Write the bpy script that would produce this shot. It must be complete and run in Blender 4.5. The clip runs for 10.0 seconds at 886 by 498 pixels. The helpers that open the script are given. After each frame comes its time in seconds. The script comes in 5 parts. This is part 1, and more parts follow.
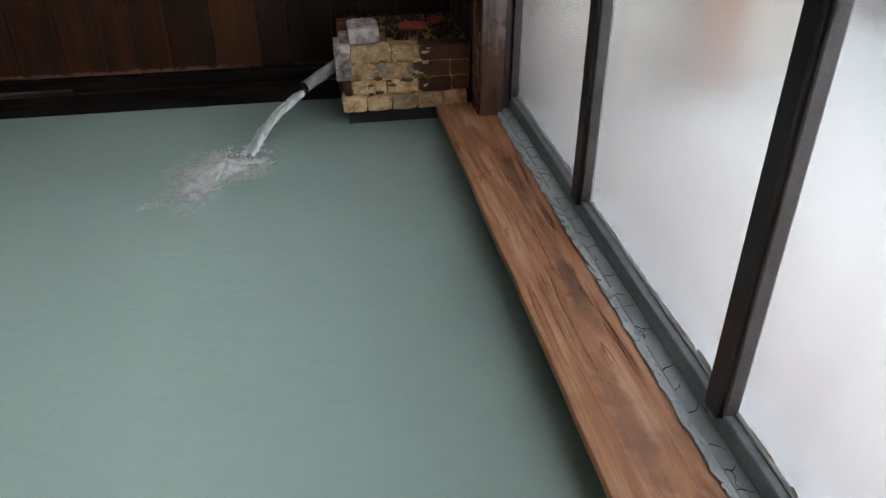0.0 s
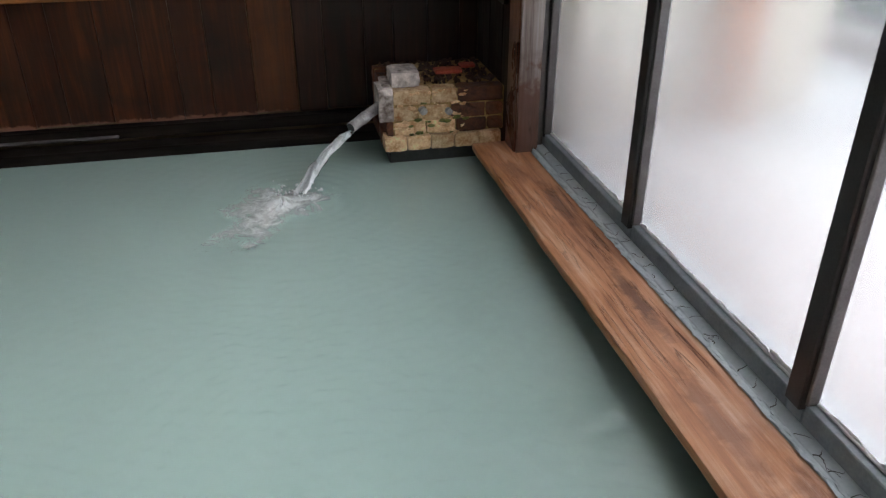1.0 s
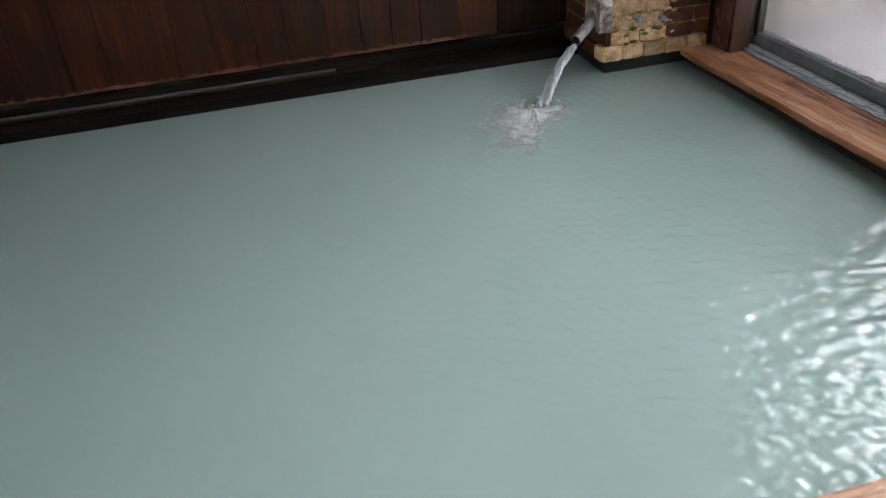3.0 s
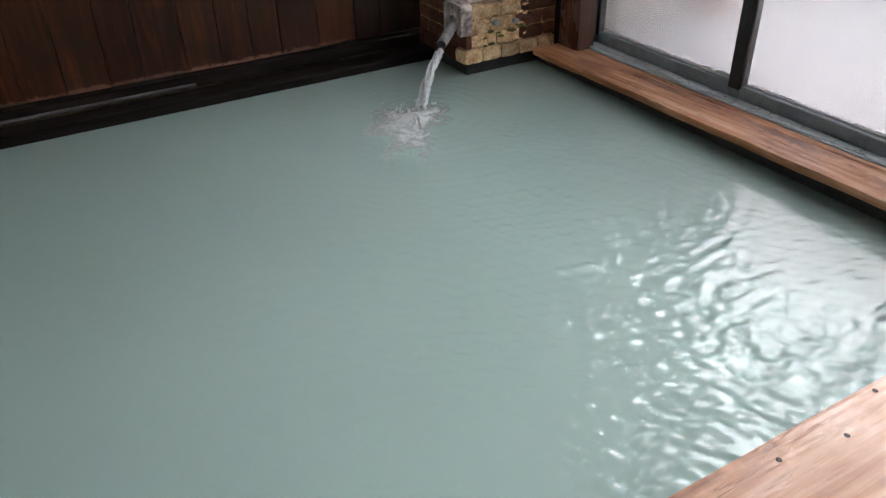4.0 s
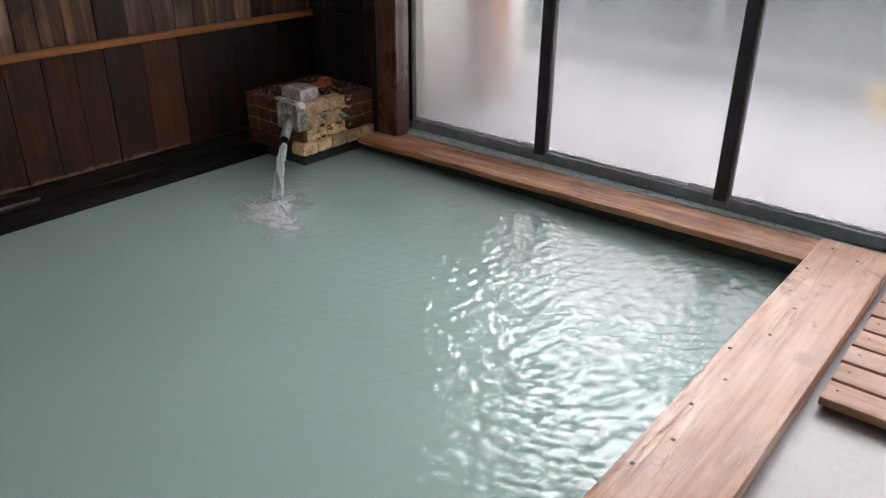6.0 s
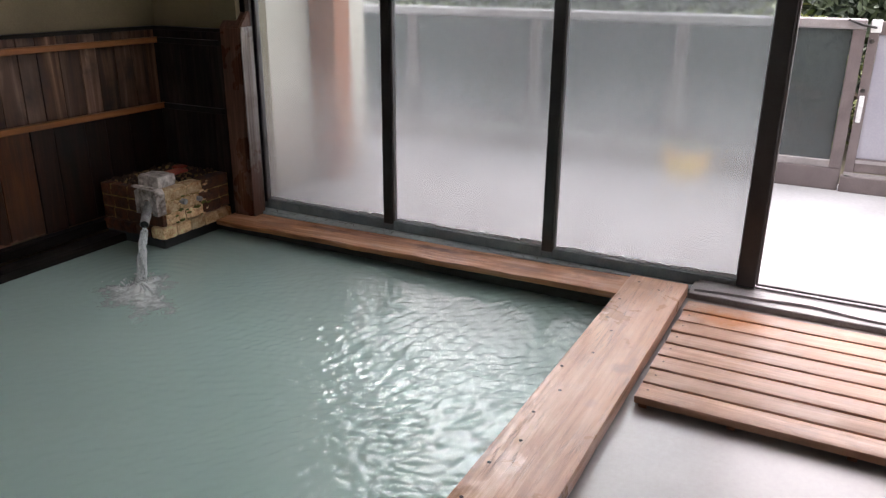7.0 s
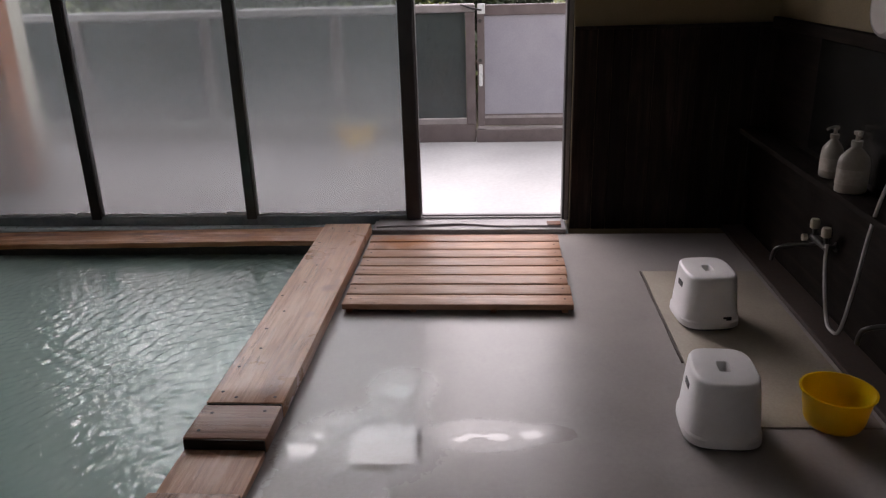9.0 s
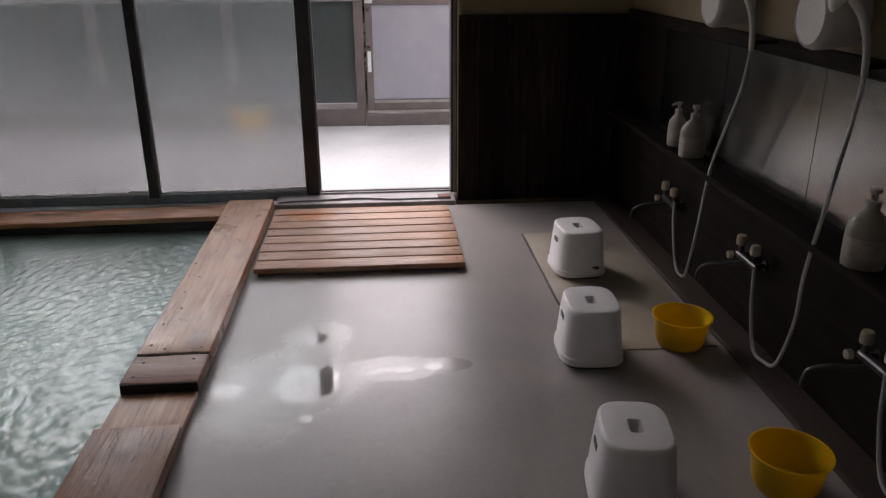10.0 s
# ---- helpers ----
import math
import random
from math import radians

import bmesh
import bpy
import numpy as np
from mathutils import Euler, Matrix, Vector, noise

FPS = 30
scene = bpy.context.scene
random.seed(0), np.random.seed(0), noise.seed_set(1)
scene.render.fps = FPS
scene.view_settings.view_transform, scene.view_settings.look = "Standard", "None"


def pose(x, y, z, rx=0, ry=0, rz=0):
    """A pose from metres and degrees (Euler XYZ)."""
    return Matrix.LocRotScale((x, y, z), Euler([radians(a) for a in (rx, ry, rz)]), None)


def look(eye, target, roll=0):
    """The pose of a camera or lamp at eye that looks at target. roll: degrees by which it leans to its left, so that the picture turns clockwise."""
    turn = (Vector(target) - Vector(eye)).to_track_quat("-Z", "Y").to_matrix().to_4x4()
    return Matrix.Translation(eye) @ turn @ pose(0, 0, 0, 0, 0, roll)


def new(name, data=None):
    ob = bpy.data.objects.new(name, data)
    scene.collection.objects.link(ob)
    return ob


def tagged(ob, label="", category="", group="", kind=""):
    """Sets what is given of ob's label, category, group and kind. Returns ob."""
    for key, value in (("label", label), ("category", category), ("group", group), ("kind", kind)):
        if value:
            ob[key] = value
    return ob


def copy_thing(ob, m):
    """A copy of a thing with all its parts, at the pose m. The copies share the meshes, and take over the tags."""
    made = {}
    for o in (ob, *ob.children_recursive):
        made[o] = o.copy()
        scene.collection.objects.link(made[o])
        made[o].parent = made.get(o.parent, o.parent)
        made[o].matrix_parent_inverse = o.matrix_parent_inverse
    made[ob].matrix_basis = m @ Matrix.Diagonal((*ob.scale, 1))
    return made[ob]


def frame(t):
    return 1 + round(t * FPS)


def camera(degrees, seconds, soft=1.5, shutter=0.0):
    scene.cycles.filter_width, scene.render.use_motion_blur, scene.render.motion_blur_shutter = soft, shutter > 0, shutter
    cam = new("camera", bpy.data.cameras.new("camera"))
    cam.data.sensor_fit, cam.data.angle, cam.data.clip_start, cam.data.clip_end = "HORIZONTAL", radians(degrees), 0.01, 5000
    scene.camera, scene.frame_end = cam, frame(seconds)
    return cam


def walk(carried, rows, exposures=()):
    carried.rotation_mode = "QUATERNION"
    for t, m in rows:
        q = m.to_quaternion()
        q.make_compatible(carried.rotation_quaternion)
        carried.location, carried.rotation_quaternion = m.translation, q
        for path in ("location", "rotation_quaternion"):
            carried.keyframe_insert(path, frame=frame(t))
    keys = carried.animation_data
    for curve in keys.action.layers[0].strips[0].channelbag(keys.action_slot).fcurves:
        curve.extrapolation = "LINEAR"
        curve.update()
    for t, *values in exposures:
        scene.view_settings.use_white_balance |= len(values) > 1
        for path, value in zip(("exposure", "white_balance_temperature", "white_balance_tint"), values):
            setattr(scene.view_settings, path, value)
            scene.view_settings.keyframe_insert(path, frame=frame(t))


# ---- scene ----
cam = camera(60.0, 10.0, soft=1.3, shutter=0.0)
PATH = [
    (0, (0.317, 0.303, 1.524), (0.605, 1.964, 0.448), -0.0),
    (0.5, (0.125, 0.284, 1.545), (0.443, 1.971, 0.519), 1.0),
    (1, (-0.096, 0.163, 1.513), (0.275, 1.88, 0.557), -0.1),
    (1.5, (-0.339, 0.066, 1.518), (0.045, 1.785, 0.57), 0.9),
    (2, (-0.638, 0.107, 1.504), (-0.389, 1.82, 0.502), -2.7),
    (2.2, (-0.79, 0.125, 1.501), (-0.568, 1.828, 0.476), -2.1),
    (3.5, (-1.82, 0.198, 1.498), (-1.265, 1.775, 0.401), -4.8),
    (4, (-1.972, 0.297, 1.519), (-1.147, 1.765, 0.44), -1.4),
    (4.5, (-2.204, 0.398, 1.537), (-1.167, 1.764, 0.509), -0.6),
    (5, (-2.357, 0.398, 1.532), (-1.23, 1.725, 0.548), -1.4),
    (6.3, (-2.911, 0.286, 1.655), (-1.418, 1.342, 0.843), 0.7),
    (6.5, (-2.98, 0.235, 1.65), (-1.416, 1.226, 0.892), 0.4),
    (7, (-3.185, 0.104, 1.693), (-1.519, 0.984, 1.02), 0.5),
    (7.5, (-3.391, -0.013, 1.729), (-1.666, 0.782, 1.102), -0.1),
    (8, (-3.642, -0.022, 1.721), (-1.841, 0.572, 1.086), -0.5),
    (8.5, (-3.872, -0.081, 1.759), (-2.032, 0.308, 1.078), -1.4),
    (9, (-4.105, -0.157, 1.747), (-2.234, -0.01, 1.057), -1.7),
    (9.5, (-4.318, -0.181, 1.763), (-2.442, -0.205, 1.069), -1.2),
    (10, (-4.601, -0.075, 1.758), (-2.739, -0.224, 1.044), -0.2),
]
EXPOSURES = [(0.0, 3.08, 6550, 16), (0.5, 3.33, 6550, 17), (2.0, 3.5, 6550, 20), (4.5, 3.4, 6550, 21), (6.5, 3.2, 6650, 21), (8.0, 2.45, 6750, 23), (8.5, 2.2, 6750, 23), (9.5, 1.95, 6750, 23), (10.0, 2.05, 6750, 22)]
walk(cam, [(t, look(eye, target, roll)) for t, eye, target, roll in PATH], EXPOSURES)

# ---- daylight: an overcast sky over the terrace ----
SUN_ELEVATION, SUN_ROTATION = 40.0, 62.0
world = bpy.data.worlds.new("overcast_sky")
scene.world = world
world.use_nodes = True
wt = world.node_tree
wt.nodes.clear()
w_out = wt.nodes.new("ShaderNodeOutputWorld")
w_bg = wt.nodes.new("ShaderNodeBackground")
w_sky = wt.nodes.new("ShaderNodeTexSky")
w_sky.sky_type = "NISHITA"
w_sky.sun_disc = False
w_sky.sun_elevation = radians(SUN_ELEVATION)
w_sky.sun_rotation = radians(SUN_ROTATION)
w_sky.dust_density = 1.6
w_hue = wt.nodes.new("ShaderNodeHueSaturation")
w_hue.inputs["Saturation"].default_value = 0.12
w_bg.inputs["Strength"].default_value = 0.15
wt.links.new(w_sky.outputs[0], w_hue.inputs["Color"])
wt.links.new(w_hue.outputs[0], w_bg.inputs["Color"])
wt.links.new(w_bg.outputs[0], w_out.inputs["Surface"])

sun_data = bpy.data.lights.new("sun", "SUN")
sun_data.energy, sun_data.angle, sun_data.color = 0.5, radians(100), (1.0, 0.985, 0.97)
sun = new("sun", sun_data)
az, el = radians(SUN_ROTATION), radians(SUN_ELEVATION)
sun_dir = Vector((math.sin(az) * math.cos(el), math.cos(az) * math.cos(el), math.sin(el)))
sun.matrix_world = Matrix.Translation((8, 2, 12)) @ sun_dir.to_track_quat("Z", "Y").to_matrix().to_4x4()

# ---- plan, in metres ----
FLOOR_Z, WATER_Z, RIM_Z, PLANK_Z, OUT_Z = -0.07, -0.185, 0.017, -0.097, -0.10
BACK_Y, GLASS_X, SHOWER_Y, ALCOVE_Y, END_X, CEIL_Z = 4.93, 1.33, -1.90, -1.97, -6.6, 3.25
SOUTH_X = 1.24
# where the jet meets the pool
SPLASH = (-0.06, 3.92)
# wet places on the floor: x, y and reach
PUDDLES = ((-1.49, 0.305, 0.165, 0.145), (-1.055, 0.295, 0.062, 0.06), (-1.527, 0.655, 0.055, 0.075), (-1.43, 0.0, 0.018, 0.03), (-1.40, -0.045, 0.016, 0.04), (-1.41, -0.14, 0.026, 0.05), (-1.387, -0.28, 0.032, 0.05), (-1.375, -0.41, 0.018, 0.04), (-1.785, 0.285, 0.03, 0.035), (-1.42, 0.60, 0.02, 0.03))
# moist floor round them: x, y and reach
MOIST = ((-1.50, 0.40, 0.30, 0.36), (-1.03, 0.29, 0.20, 0.165), (-1.40, -0.08, 0.12, 0.26), (-1.38, -0.34, 0.07, 0.14), (-1.25, 0.30, 0.2, 0.16), (-1.75, 0.50, 0.22, 0.22))


# ---- mesh helpers ----
def add_box(bm, lo, hi, bevel=0.0, segments=1):
    c = [(a + b) / 2 for a, b in zip(lo, hi)]
    s = [abs(b - a) for a, b in zip(lo, hi)]
    r = bmesh.ops.create_cube(bm, size=1.0, matrix=Matrix.Translation(c) @ Matrix.Diagonal((*s, 1)))
    if bevel > 0:
        edges = list({e for v in r["verts"] for e in v.link_edges})
        bmesh.ops.bevel(bm, geom=edges, offset=bevel, segments=segments, profile=0.5, affect="EDGES")
    return bm


def box(lo, hi, bevel=0.0, segments=1):
    return add_box(bmesh.new(), lo, hi, bevel, segments)


def add_ring_stack(bm, rings, cap_start=True, cap_end=True):
    """Joins loops of points (equal counts) with quads."""
    rows = [[bm.verts.new(p) for p in ring] for ring in rings]
    n = len(rows[0])
    for a, b in zip(rows, rows[1:]):
        for i in range(n):
            j = (i + 1) % n
            bm.faces.new((a[i], a[j], b[j], b[i]))
    if cap_start:
        bm.faces.new(rows[0][::-1])
    if cap_end:
        bm.faces.new(rows[-1])
    return bm


def tube(points, radii, sides=12, cap=True, bm=None, jitter=0.0, rng=None):
    """A tube along points."""
    bm = bm or bmesh.new()
    pts = [Vector(p) for p in points]
    rings, up = [], Vector((0.31, 0.17, 0.93))
    for i, p in enumerate(pts):
        d = (pts[min(i + 1, len(pts) - 1)] - pts[max(i - 1, 0)]).normalized()
        u = d.cross(up)
        if u.length < 1e-4:
            u = d.cross(Vector((1, 0, 0)))
        u.normalize()
        v = u.cross(d).normalized()
        up = v
        r = radii[i] if isinstance(radii, (list, tuple)) else radii
        ring = []
        for k in range(sides):
            a = 2 * math.pi * k / sides
            rr = r * (1 + (rng.uniform(-jitter, jitter) if rng else 0))
            ring.append(p + u * math.cos(a) * rr + v * math.sin(a) * rr)
        rings.append(ring)
    return add_ring_stack(bm, rings, cap, cap)


def lathe(profile, centre=(0, 0, 0), sides=32, bm=None, sx=1.0, sy=1.0):
    """Turns a list of (radius, z) about the vertical."""
    bm = bm or bmesh.new()
    rings = []
    for r, z in profile:
        r = max(r, 1e-4)
        rings.append([Vector((centre[0] + sx * r * math.cos(2 * math.pi * k / sides), centre[1] + sy * r * math.sin(2 * math.pi * k / sides), centre[2] + z)) for k in range(sides)])
    return add_ring_stack(bm, rings)


def smooth_path(points, steps=8):
    """Catmull-Rom curve through points."""
    p = [Vector(q) for q in points]
    p = [2 * p[0] - p[1]] + p + [2 * p[-1] - p[-2]]
    out = []
    for i in range(1, len(p) - 2):
        for s in range(steps):
            t = s / steps
            a, b, c, d = p[i - 1], p[i], p[i + 1], p[i + 2]
            out.append(0.5 * ((2 * b) + (c - a) * t + (2 * a - 5 * b + 4 * c - d) * t * t + (3 * b - a - 3 * c + d) * t ** 3))
    out.append(p[-2])
    return out


def mesh_of(name, bm, material=None, smooth=False):
    bmesh.ops.recalc_face_normals(bm, faces=bm.faces)
    me = bpy.data.meshes.new(name)
    bm.to_mesh(me)
    bm.free()
    if material:
        me.materials.append(material)
    if smooth:
        me.polygons.foreach_set("use_smooth", [True] * len(me.polygons))
        me.set_sharp_from_angle(angle=radians(40))
    return me


def part(name, bm, material, parent=None, label="", smooth=False):
    ob = new(name, mesh_of(name, bm, material, smooth))
    ob.parent = parent
    return tagged(ob, label)


def thing(name, label, category, place=(0, 0, 0), group=""):
    ob = new(name)
    ob.empty_display_size = 0.1
    ob.location = place
    return tagged(ob, label, category, group)


def structure(name, bm, material, label="", smooth=False):
    return tagged(part(name, bm, material, None, "", smooth), label, kind="structure")


# ---- materials ----
def material(name):
    m = bpy.data.materials.new(name)
    m.use_nodes = True
    nt = m.node_tree
    b = nt.nodes["Principled BSDF"]
    return m, nt, b


def node(nt, kind, **inputs):
    n = nt.nodes.new(kind)
    for k, v in inputs.items():
        n.inputs[k.replace("_", " ")].default_value = v
    return n


def coords(nt, scale=(1, 1, 1), vary=True):
    """Object coordinates in metres, shifted for each object by its random number."""
    tc = nt.nodes.new("ShaderNodeTexCoord")
    mp = nt.nodes.new("ShaderNodeMapping")
    mp.inputs["Scale"].default_value = scale
    if vary:
        oi = nt.nodes.new("ShaderNodeObjectInfo")
        mul = nt.nodes.new("ShaderNodeVectorMath")
        mul.operation = "SCALE"
        mul.inputs[0].default_value = (13.1, 7.7, 9.3)
        nt.links.new(oi.outputs["Random"], mul.inputs["Scale"])
        ad = nt.nodes.new("ShaderNodeVectorMath")
        nt.links.new(tc.outputs["Object"], ad.inputs[0])
        nt.links.new(mul.outputs[0], ad.inputs[1])
        nt.links.new(ad.outputs[0], mp.inputs["Vector"])
    else:
        nt.links.new(tc.outputs["Object"], mp.inputs["Vector"])
    return mp.outputs[0]


def noise_tex(nt, vec, scale, detail=5.0, rough=0.6, distort=0.0):
    n = node(nt, "ShaderNodeTexNoise", Scale=scale, Detail=detail, Roughness=rough, Distortion=distort)
    nt.links.new(vec, n.inputs["Vector"])
    return n.outputs["Fac"]


def ramp(nt, fac, stops):
    r = nt.nodes.new("ShaderNodeValToRGB")
    e = r.color_ramp.elements
    while len(e) < len(stops):
        e.new(0.5)
    for el_, (p, c) in zip(e, stops):
        el_.position = p
        el_.color = (*c, 1) if len(c) == 3 else c
    nt.links.new(fac, r.inputs["Fac"])
    return r.outputs["Color"]


def grey(nt, fac, a, b, lo=0.0, hi=1.0):
    n = node(nt, "ShaderNodeMapRange", From_Min=a, From_Max=b, To_Min=lo, To_Max=hi)
    nt.links.new(fac, n.inputs["Value"])
    return n.outputs["Result"]


def mixc(nt, fac, a, b, mode="MIX"):
    n = nt.nodes.new("ShaderNodeMix")
    n.data_type = "RGBA"
    n.blend_type = mode
    for sock, v in ((n.inputs[0], fac), (n.inputs[6], a), (n.inputs[7], b)):
        if hasattr(v, "links"):
            nt.links.new(v, sock)
        elif isinstance(v, (int, float)):
            sock.default_value = v
        else:
            sock.default_value = (*v, 1)
    return n.outputs[2]


def mathn(nt, op, a, b=0.0):
    n = nt.nodes.new("ShaderNodeMath")
    n.operation = op
    for sock, v in zip(n.inputs, (a, b)):
        if hasattr(v, "links"):
            nt.links.new(v, sock)
        else:
            sock.default_value = v
    return n.outputs[0]


def bump(nt, b, height, strength=0.3, distance=0.01):
    n = node(nt, "ShaderNodeBump", Strength=strength, Distance=distance)
    nt.links.new(height, n.inputs["Height"])
    nt.links.new(n.outputs["Normal"], b.inputs["Normal"])


def wood(name, tones, axis, rough=(0.45, 0.75), stain=(0.5, (0.05, 0.03, 0.02)), relief=0.35, vary=0.5, fine=60.0, spec=0.4, cracks=0.0, worn=(), rings=()):
    """Boards with grain along an axis: tones dark to light, broad stains, a shade of its own for each board."""
    m, nt, b = material(name)
    s = [fine, fine, fine]
    s[axis] = fine * 0.035
    v = coords(nt, tuple(s))
    flat = coords(nt)
    s2 = [9.0, 9.0, 9.0]
    s2[axis] = 0.9
    v2 = coords(nt, tuple(s2))
    grain = noise_tex(nt, v, 1.0, 6, 0.65, 0.6)
    bands = noise_tex(nt, v2, 1.0, 4, 0.55, 1.8)
    mixg = mathn(nt, "ADD", mathn(nt, "MULTIPLY", grain, 0.5), mathn(nt, "MULTIPLY", bands, 0.5))
    n = len(tones)
    col = ramp(nt, mixg, [(0.3 + 0.4 * i / (n - 1), t) for i, t in enumerate(tones)])
    oi = nt.nodes.new("ShaderNodeObjectInfo")
    shade = grey(nt, oi.outputs["Random"], 0, 1, 1 - vary, 1 + vary * 0.6)
    comb = nt.nodes.new("ShaderNodeCombineColor")
    for i in range(3):
        nt.links.new(shade, comb.inputs[i])
    col = mixc(nt, 1.0, col, comb.outputs[0], "MULTIPLY")
    blot = noise_tex(nt, flat, 3.2, 5, 0.6, 0.4)
    col = mixc(nt, mathn(nt, "MULTIPLY", grey(nt, blot, 0.5, 0.72), stain[0]), col, stain[1])
    # worn edges and soaked stains with ragged outlines
    fray = noise_tex(nt, coords(nt, vary=False), 13.0, 5, 0.6, 0.8)
    for z, reach, tint in worn:
        sep = nt.nodes.new("ShaderNodeSeparateXYZ")
        nt.links.new(nt.nodes.new("ShaderNodeTexCoord").outputs["Object"], sep.inputs[0])
        low = mathn(nt, "SUBTRACT", mathn(nt, "ADD", z, mathn(nt, "MULTIPLY", fray, reach * 2.2)), sep.outputs["Z"])
        col = mixc(nt, mathn(nt, "MULTIPLY", grey(nt, low, reach * 0.25, reach * 0.6), 0.8), col, tint)
    for cx, cy, rx, ry, tint, much in rings:
        mp = nt.nodes.new("ShaderNodeMapping")
        mp.vector_type = "TEXTURE"
        mp.inputs["Location"].default_value = (cx, cy, 0)
        mp.inputs["Scale"].default_value = (rx, ry, 10.0)
        nt.links.new(nt.nodes.new("ShaderNodeTexCoord").outputs["Object"], mp.inputs["Vector"])
        ln = nt.nodes.new("ShaderNodeVectorMath")
        ln.operation = "LENGTH"
        nt.links.new(mp.outputs[0], ln.inputs[0])
        reach = mathn(nt, "ADD", ln.outputs["Value"], mathn(nt, "MULTIPLY", mathn(nt, "SUBTRACT", fray, 0.5), 1.6))
        col = mixc(nt, mathn(nt, "MULTIPLY", grey(nt, reach, 1.1, 0.45), much), col, tint)
    nt.links.new(col, b.inputs["Base Color"])
    nt.links.new(grey(nt, blot, 0.3, 0.7, rough[1], rough[0]), b.inputs["Roughness"])
    b.inputs["Specular IOR Level"].default_value = spec
    height = grain
    if cracks:
        s3 = [16.0, 16.0, 16.0]
        s3[axis] = 0.8
        long = noise_tex(nt, coords(nt, tuple(s3)), 1.0, 5, 0.6, 1.0)
        line = ramp(nt, long, [(0.0, (0, 0, 0)), (0.455, (0, 0, 0)), (0.475, (1, 1, 1)), (0.495, (0, 0, 0)), (1.0, (0, 0, 0))])
        where = grey(nt, noise_tex(nt, flat, 2.1, 3), 0.42, 0.6)
        cut = mathn(nt, "MULTIPLY", mathn(nt, "MULTIPLY", line, where), cracks)
        col = mixc(nt, cut, col, tuple(0.18 * c for c in tones[0]))
        nt.links.new(col, b.inputs["Base Color"])
        height = mathn(nt, "SUBTRACT", grain, mathn(nt, "MULTIPLY", cut, 2.5))
    bump(nt, b, height, relief, 0.004)
    return m


def mottled(name, a, c, scale=6.0, rough=(0.5, 0.8), relief=0.2, fine=80.0, metallic=0.0, vary=0.0, spec=0.5, distance=0.004):
    """Two tones in broad and fine patches."""
    m, nt, b = material(name)
    v = coords(nt)
    n1 = noise_tex(nt, v, scale, 6, 0.6, 0.3)
    n2 = noise_tex(nt, v, fine, 4, 0.6)
    f = mathn(nt, "ADD", mathn(nt, "MULTIPLY", n1, 0.65), mathn(nt, "MULTIPLY", n2, 0.35))
    col = ramp(nt, f, [(0.36, a), (0.64, c)])
    if vary:
        oi = nt.nodes.new("ShaderNodeObjectInfo")
        shade = grey(nt, oi.outputs["Random"], 0, 1, 1 - vary, 1 + vary)
        comb = nt.nodes.new("ShaderNodeCombineColor")
        for i in range(3):
            nt.links.new(shade, comb.inputs[i])
        col = mixc(nt, 1.0, col, comb.outputs[0], "MULTIPLY")
    nt.links.new(col, b.inputs["Base Color"])
    nt.links.new(grey(nt, n1, 0.3, 0.7, rough[0], rough[1]), b.inputs["Roughness"])
    b.inputs["Metallic"].default_value = metallic
    b.inputs["Specular IOR Level"].default_value = spec
    if relief:
        bump(nt, b, f, relief, distance)
    return m


BOARD_FOOT = ((-0.045, 0.035, (0.30, 0.15, 0.10)),)
M_BOARD = wood("old_wall_boards", [(0.007, 0.0026, 0.0014), (0.046, 0.0125, 0.0036), (0.125, 0.038, 0.011)], 2, (0.30, 0.5), (0.75, (0.010, 0.006, 0.005)), 0.5, 0.25, 40, 0.3, 0.0, BOARD_FOOT)
M_BOARD_ORANGE = wood("orange_brown_wall_board", [(0.03, 0.010, 0.004), (0.085, 0.026, 0.007), (0.15, 0.050, 0.015)], 2, (0.30, 0.5), (0.6, (0.03, 0.012, 0.006)), 0.5, 0.3, 40, 0.3, 0.0, BOARD_FOOT)
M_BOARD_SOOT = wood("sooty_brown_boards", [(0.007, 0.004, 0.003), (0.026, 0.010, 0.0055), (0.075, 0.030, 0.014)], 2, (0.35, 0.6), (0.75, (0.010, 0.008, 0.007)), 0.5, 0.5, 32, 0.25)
M_BOARD_UPPER = wood("streaked_upper_boards", [(0.011, 0.0055, 0.0035), (0.080, 0.034, 0.016), (0.34, 0.19, 0.115)], 2, (0.4, 0.65), (0.8, (0.008, 0.006, 0.005)), 0.5, 0.55, 18, 0.3)
M_BOARD_PALE = wood("bleached_upper_board", [(0.02, 0.010, 0.006), (0.13, 0.066, 0.040), (0.36, 0.23, 0.165)], 2, (0.4, 0.65), (0.85, (0.012, 0.008, 0.006)), 0.5, 0.4, 12, 0.3)
M_BOARD_DARK = wood("near_black_boards", [(0.006, 0.0045, 0.004), (0.019, 0.0135, 0.0115), (0.048, 0.035, 0.030)], 2, (0.6, 0.85), (0.6, (0.004, 0.003, 0.003)), 0.5, 0.4, 45, 0.12)
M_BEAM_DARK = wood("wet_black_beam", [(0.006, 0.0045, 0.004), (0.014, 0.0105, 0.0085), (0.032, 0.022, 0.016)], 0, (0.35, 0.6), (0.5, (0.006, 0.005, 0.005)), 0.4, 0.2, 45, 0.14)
M_SHELF = wood("dull_black_shelf", [(0.006, 0.0045, 0.004), (0.013, 0.010, 0.008), (0.026, 0.019, 0.015)], 0, (0.7, 0.9), (0.4, (0.004, 0.003, 0.003)), 0.3, 0.2, 45, 0.08)
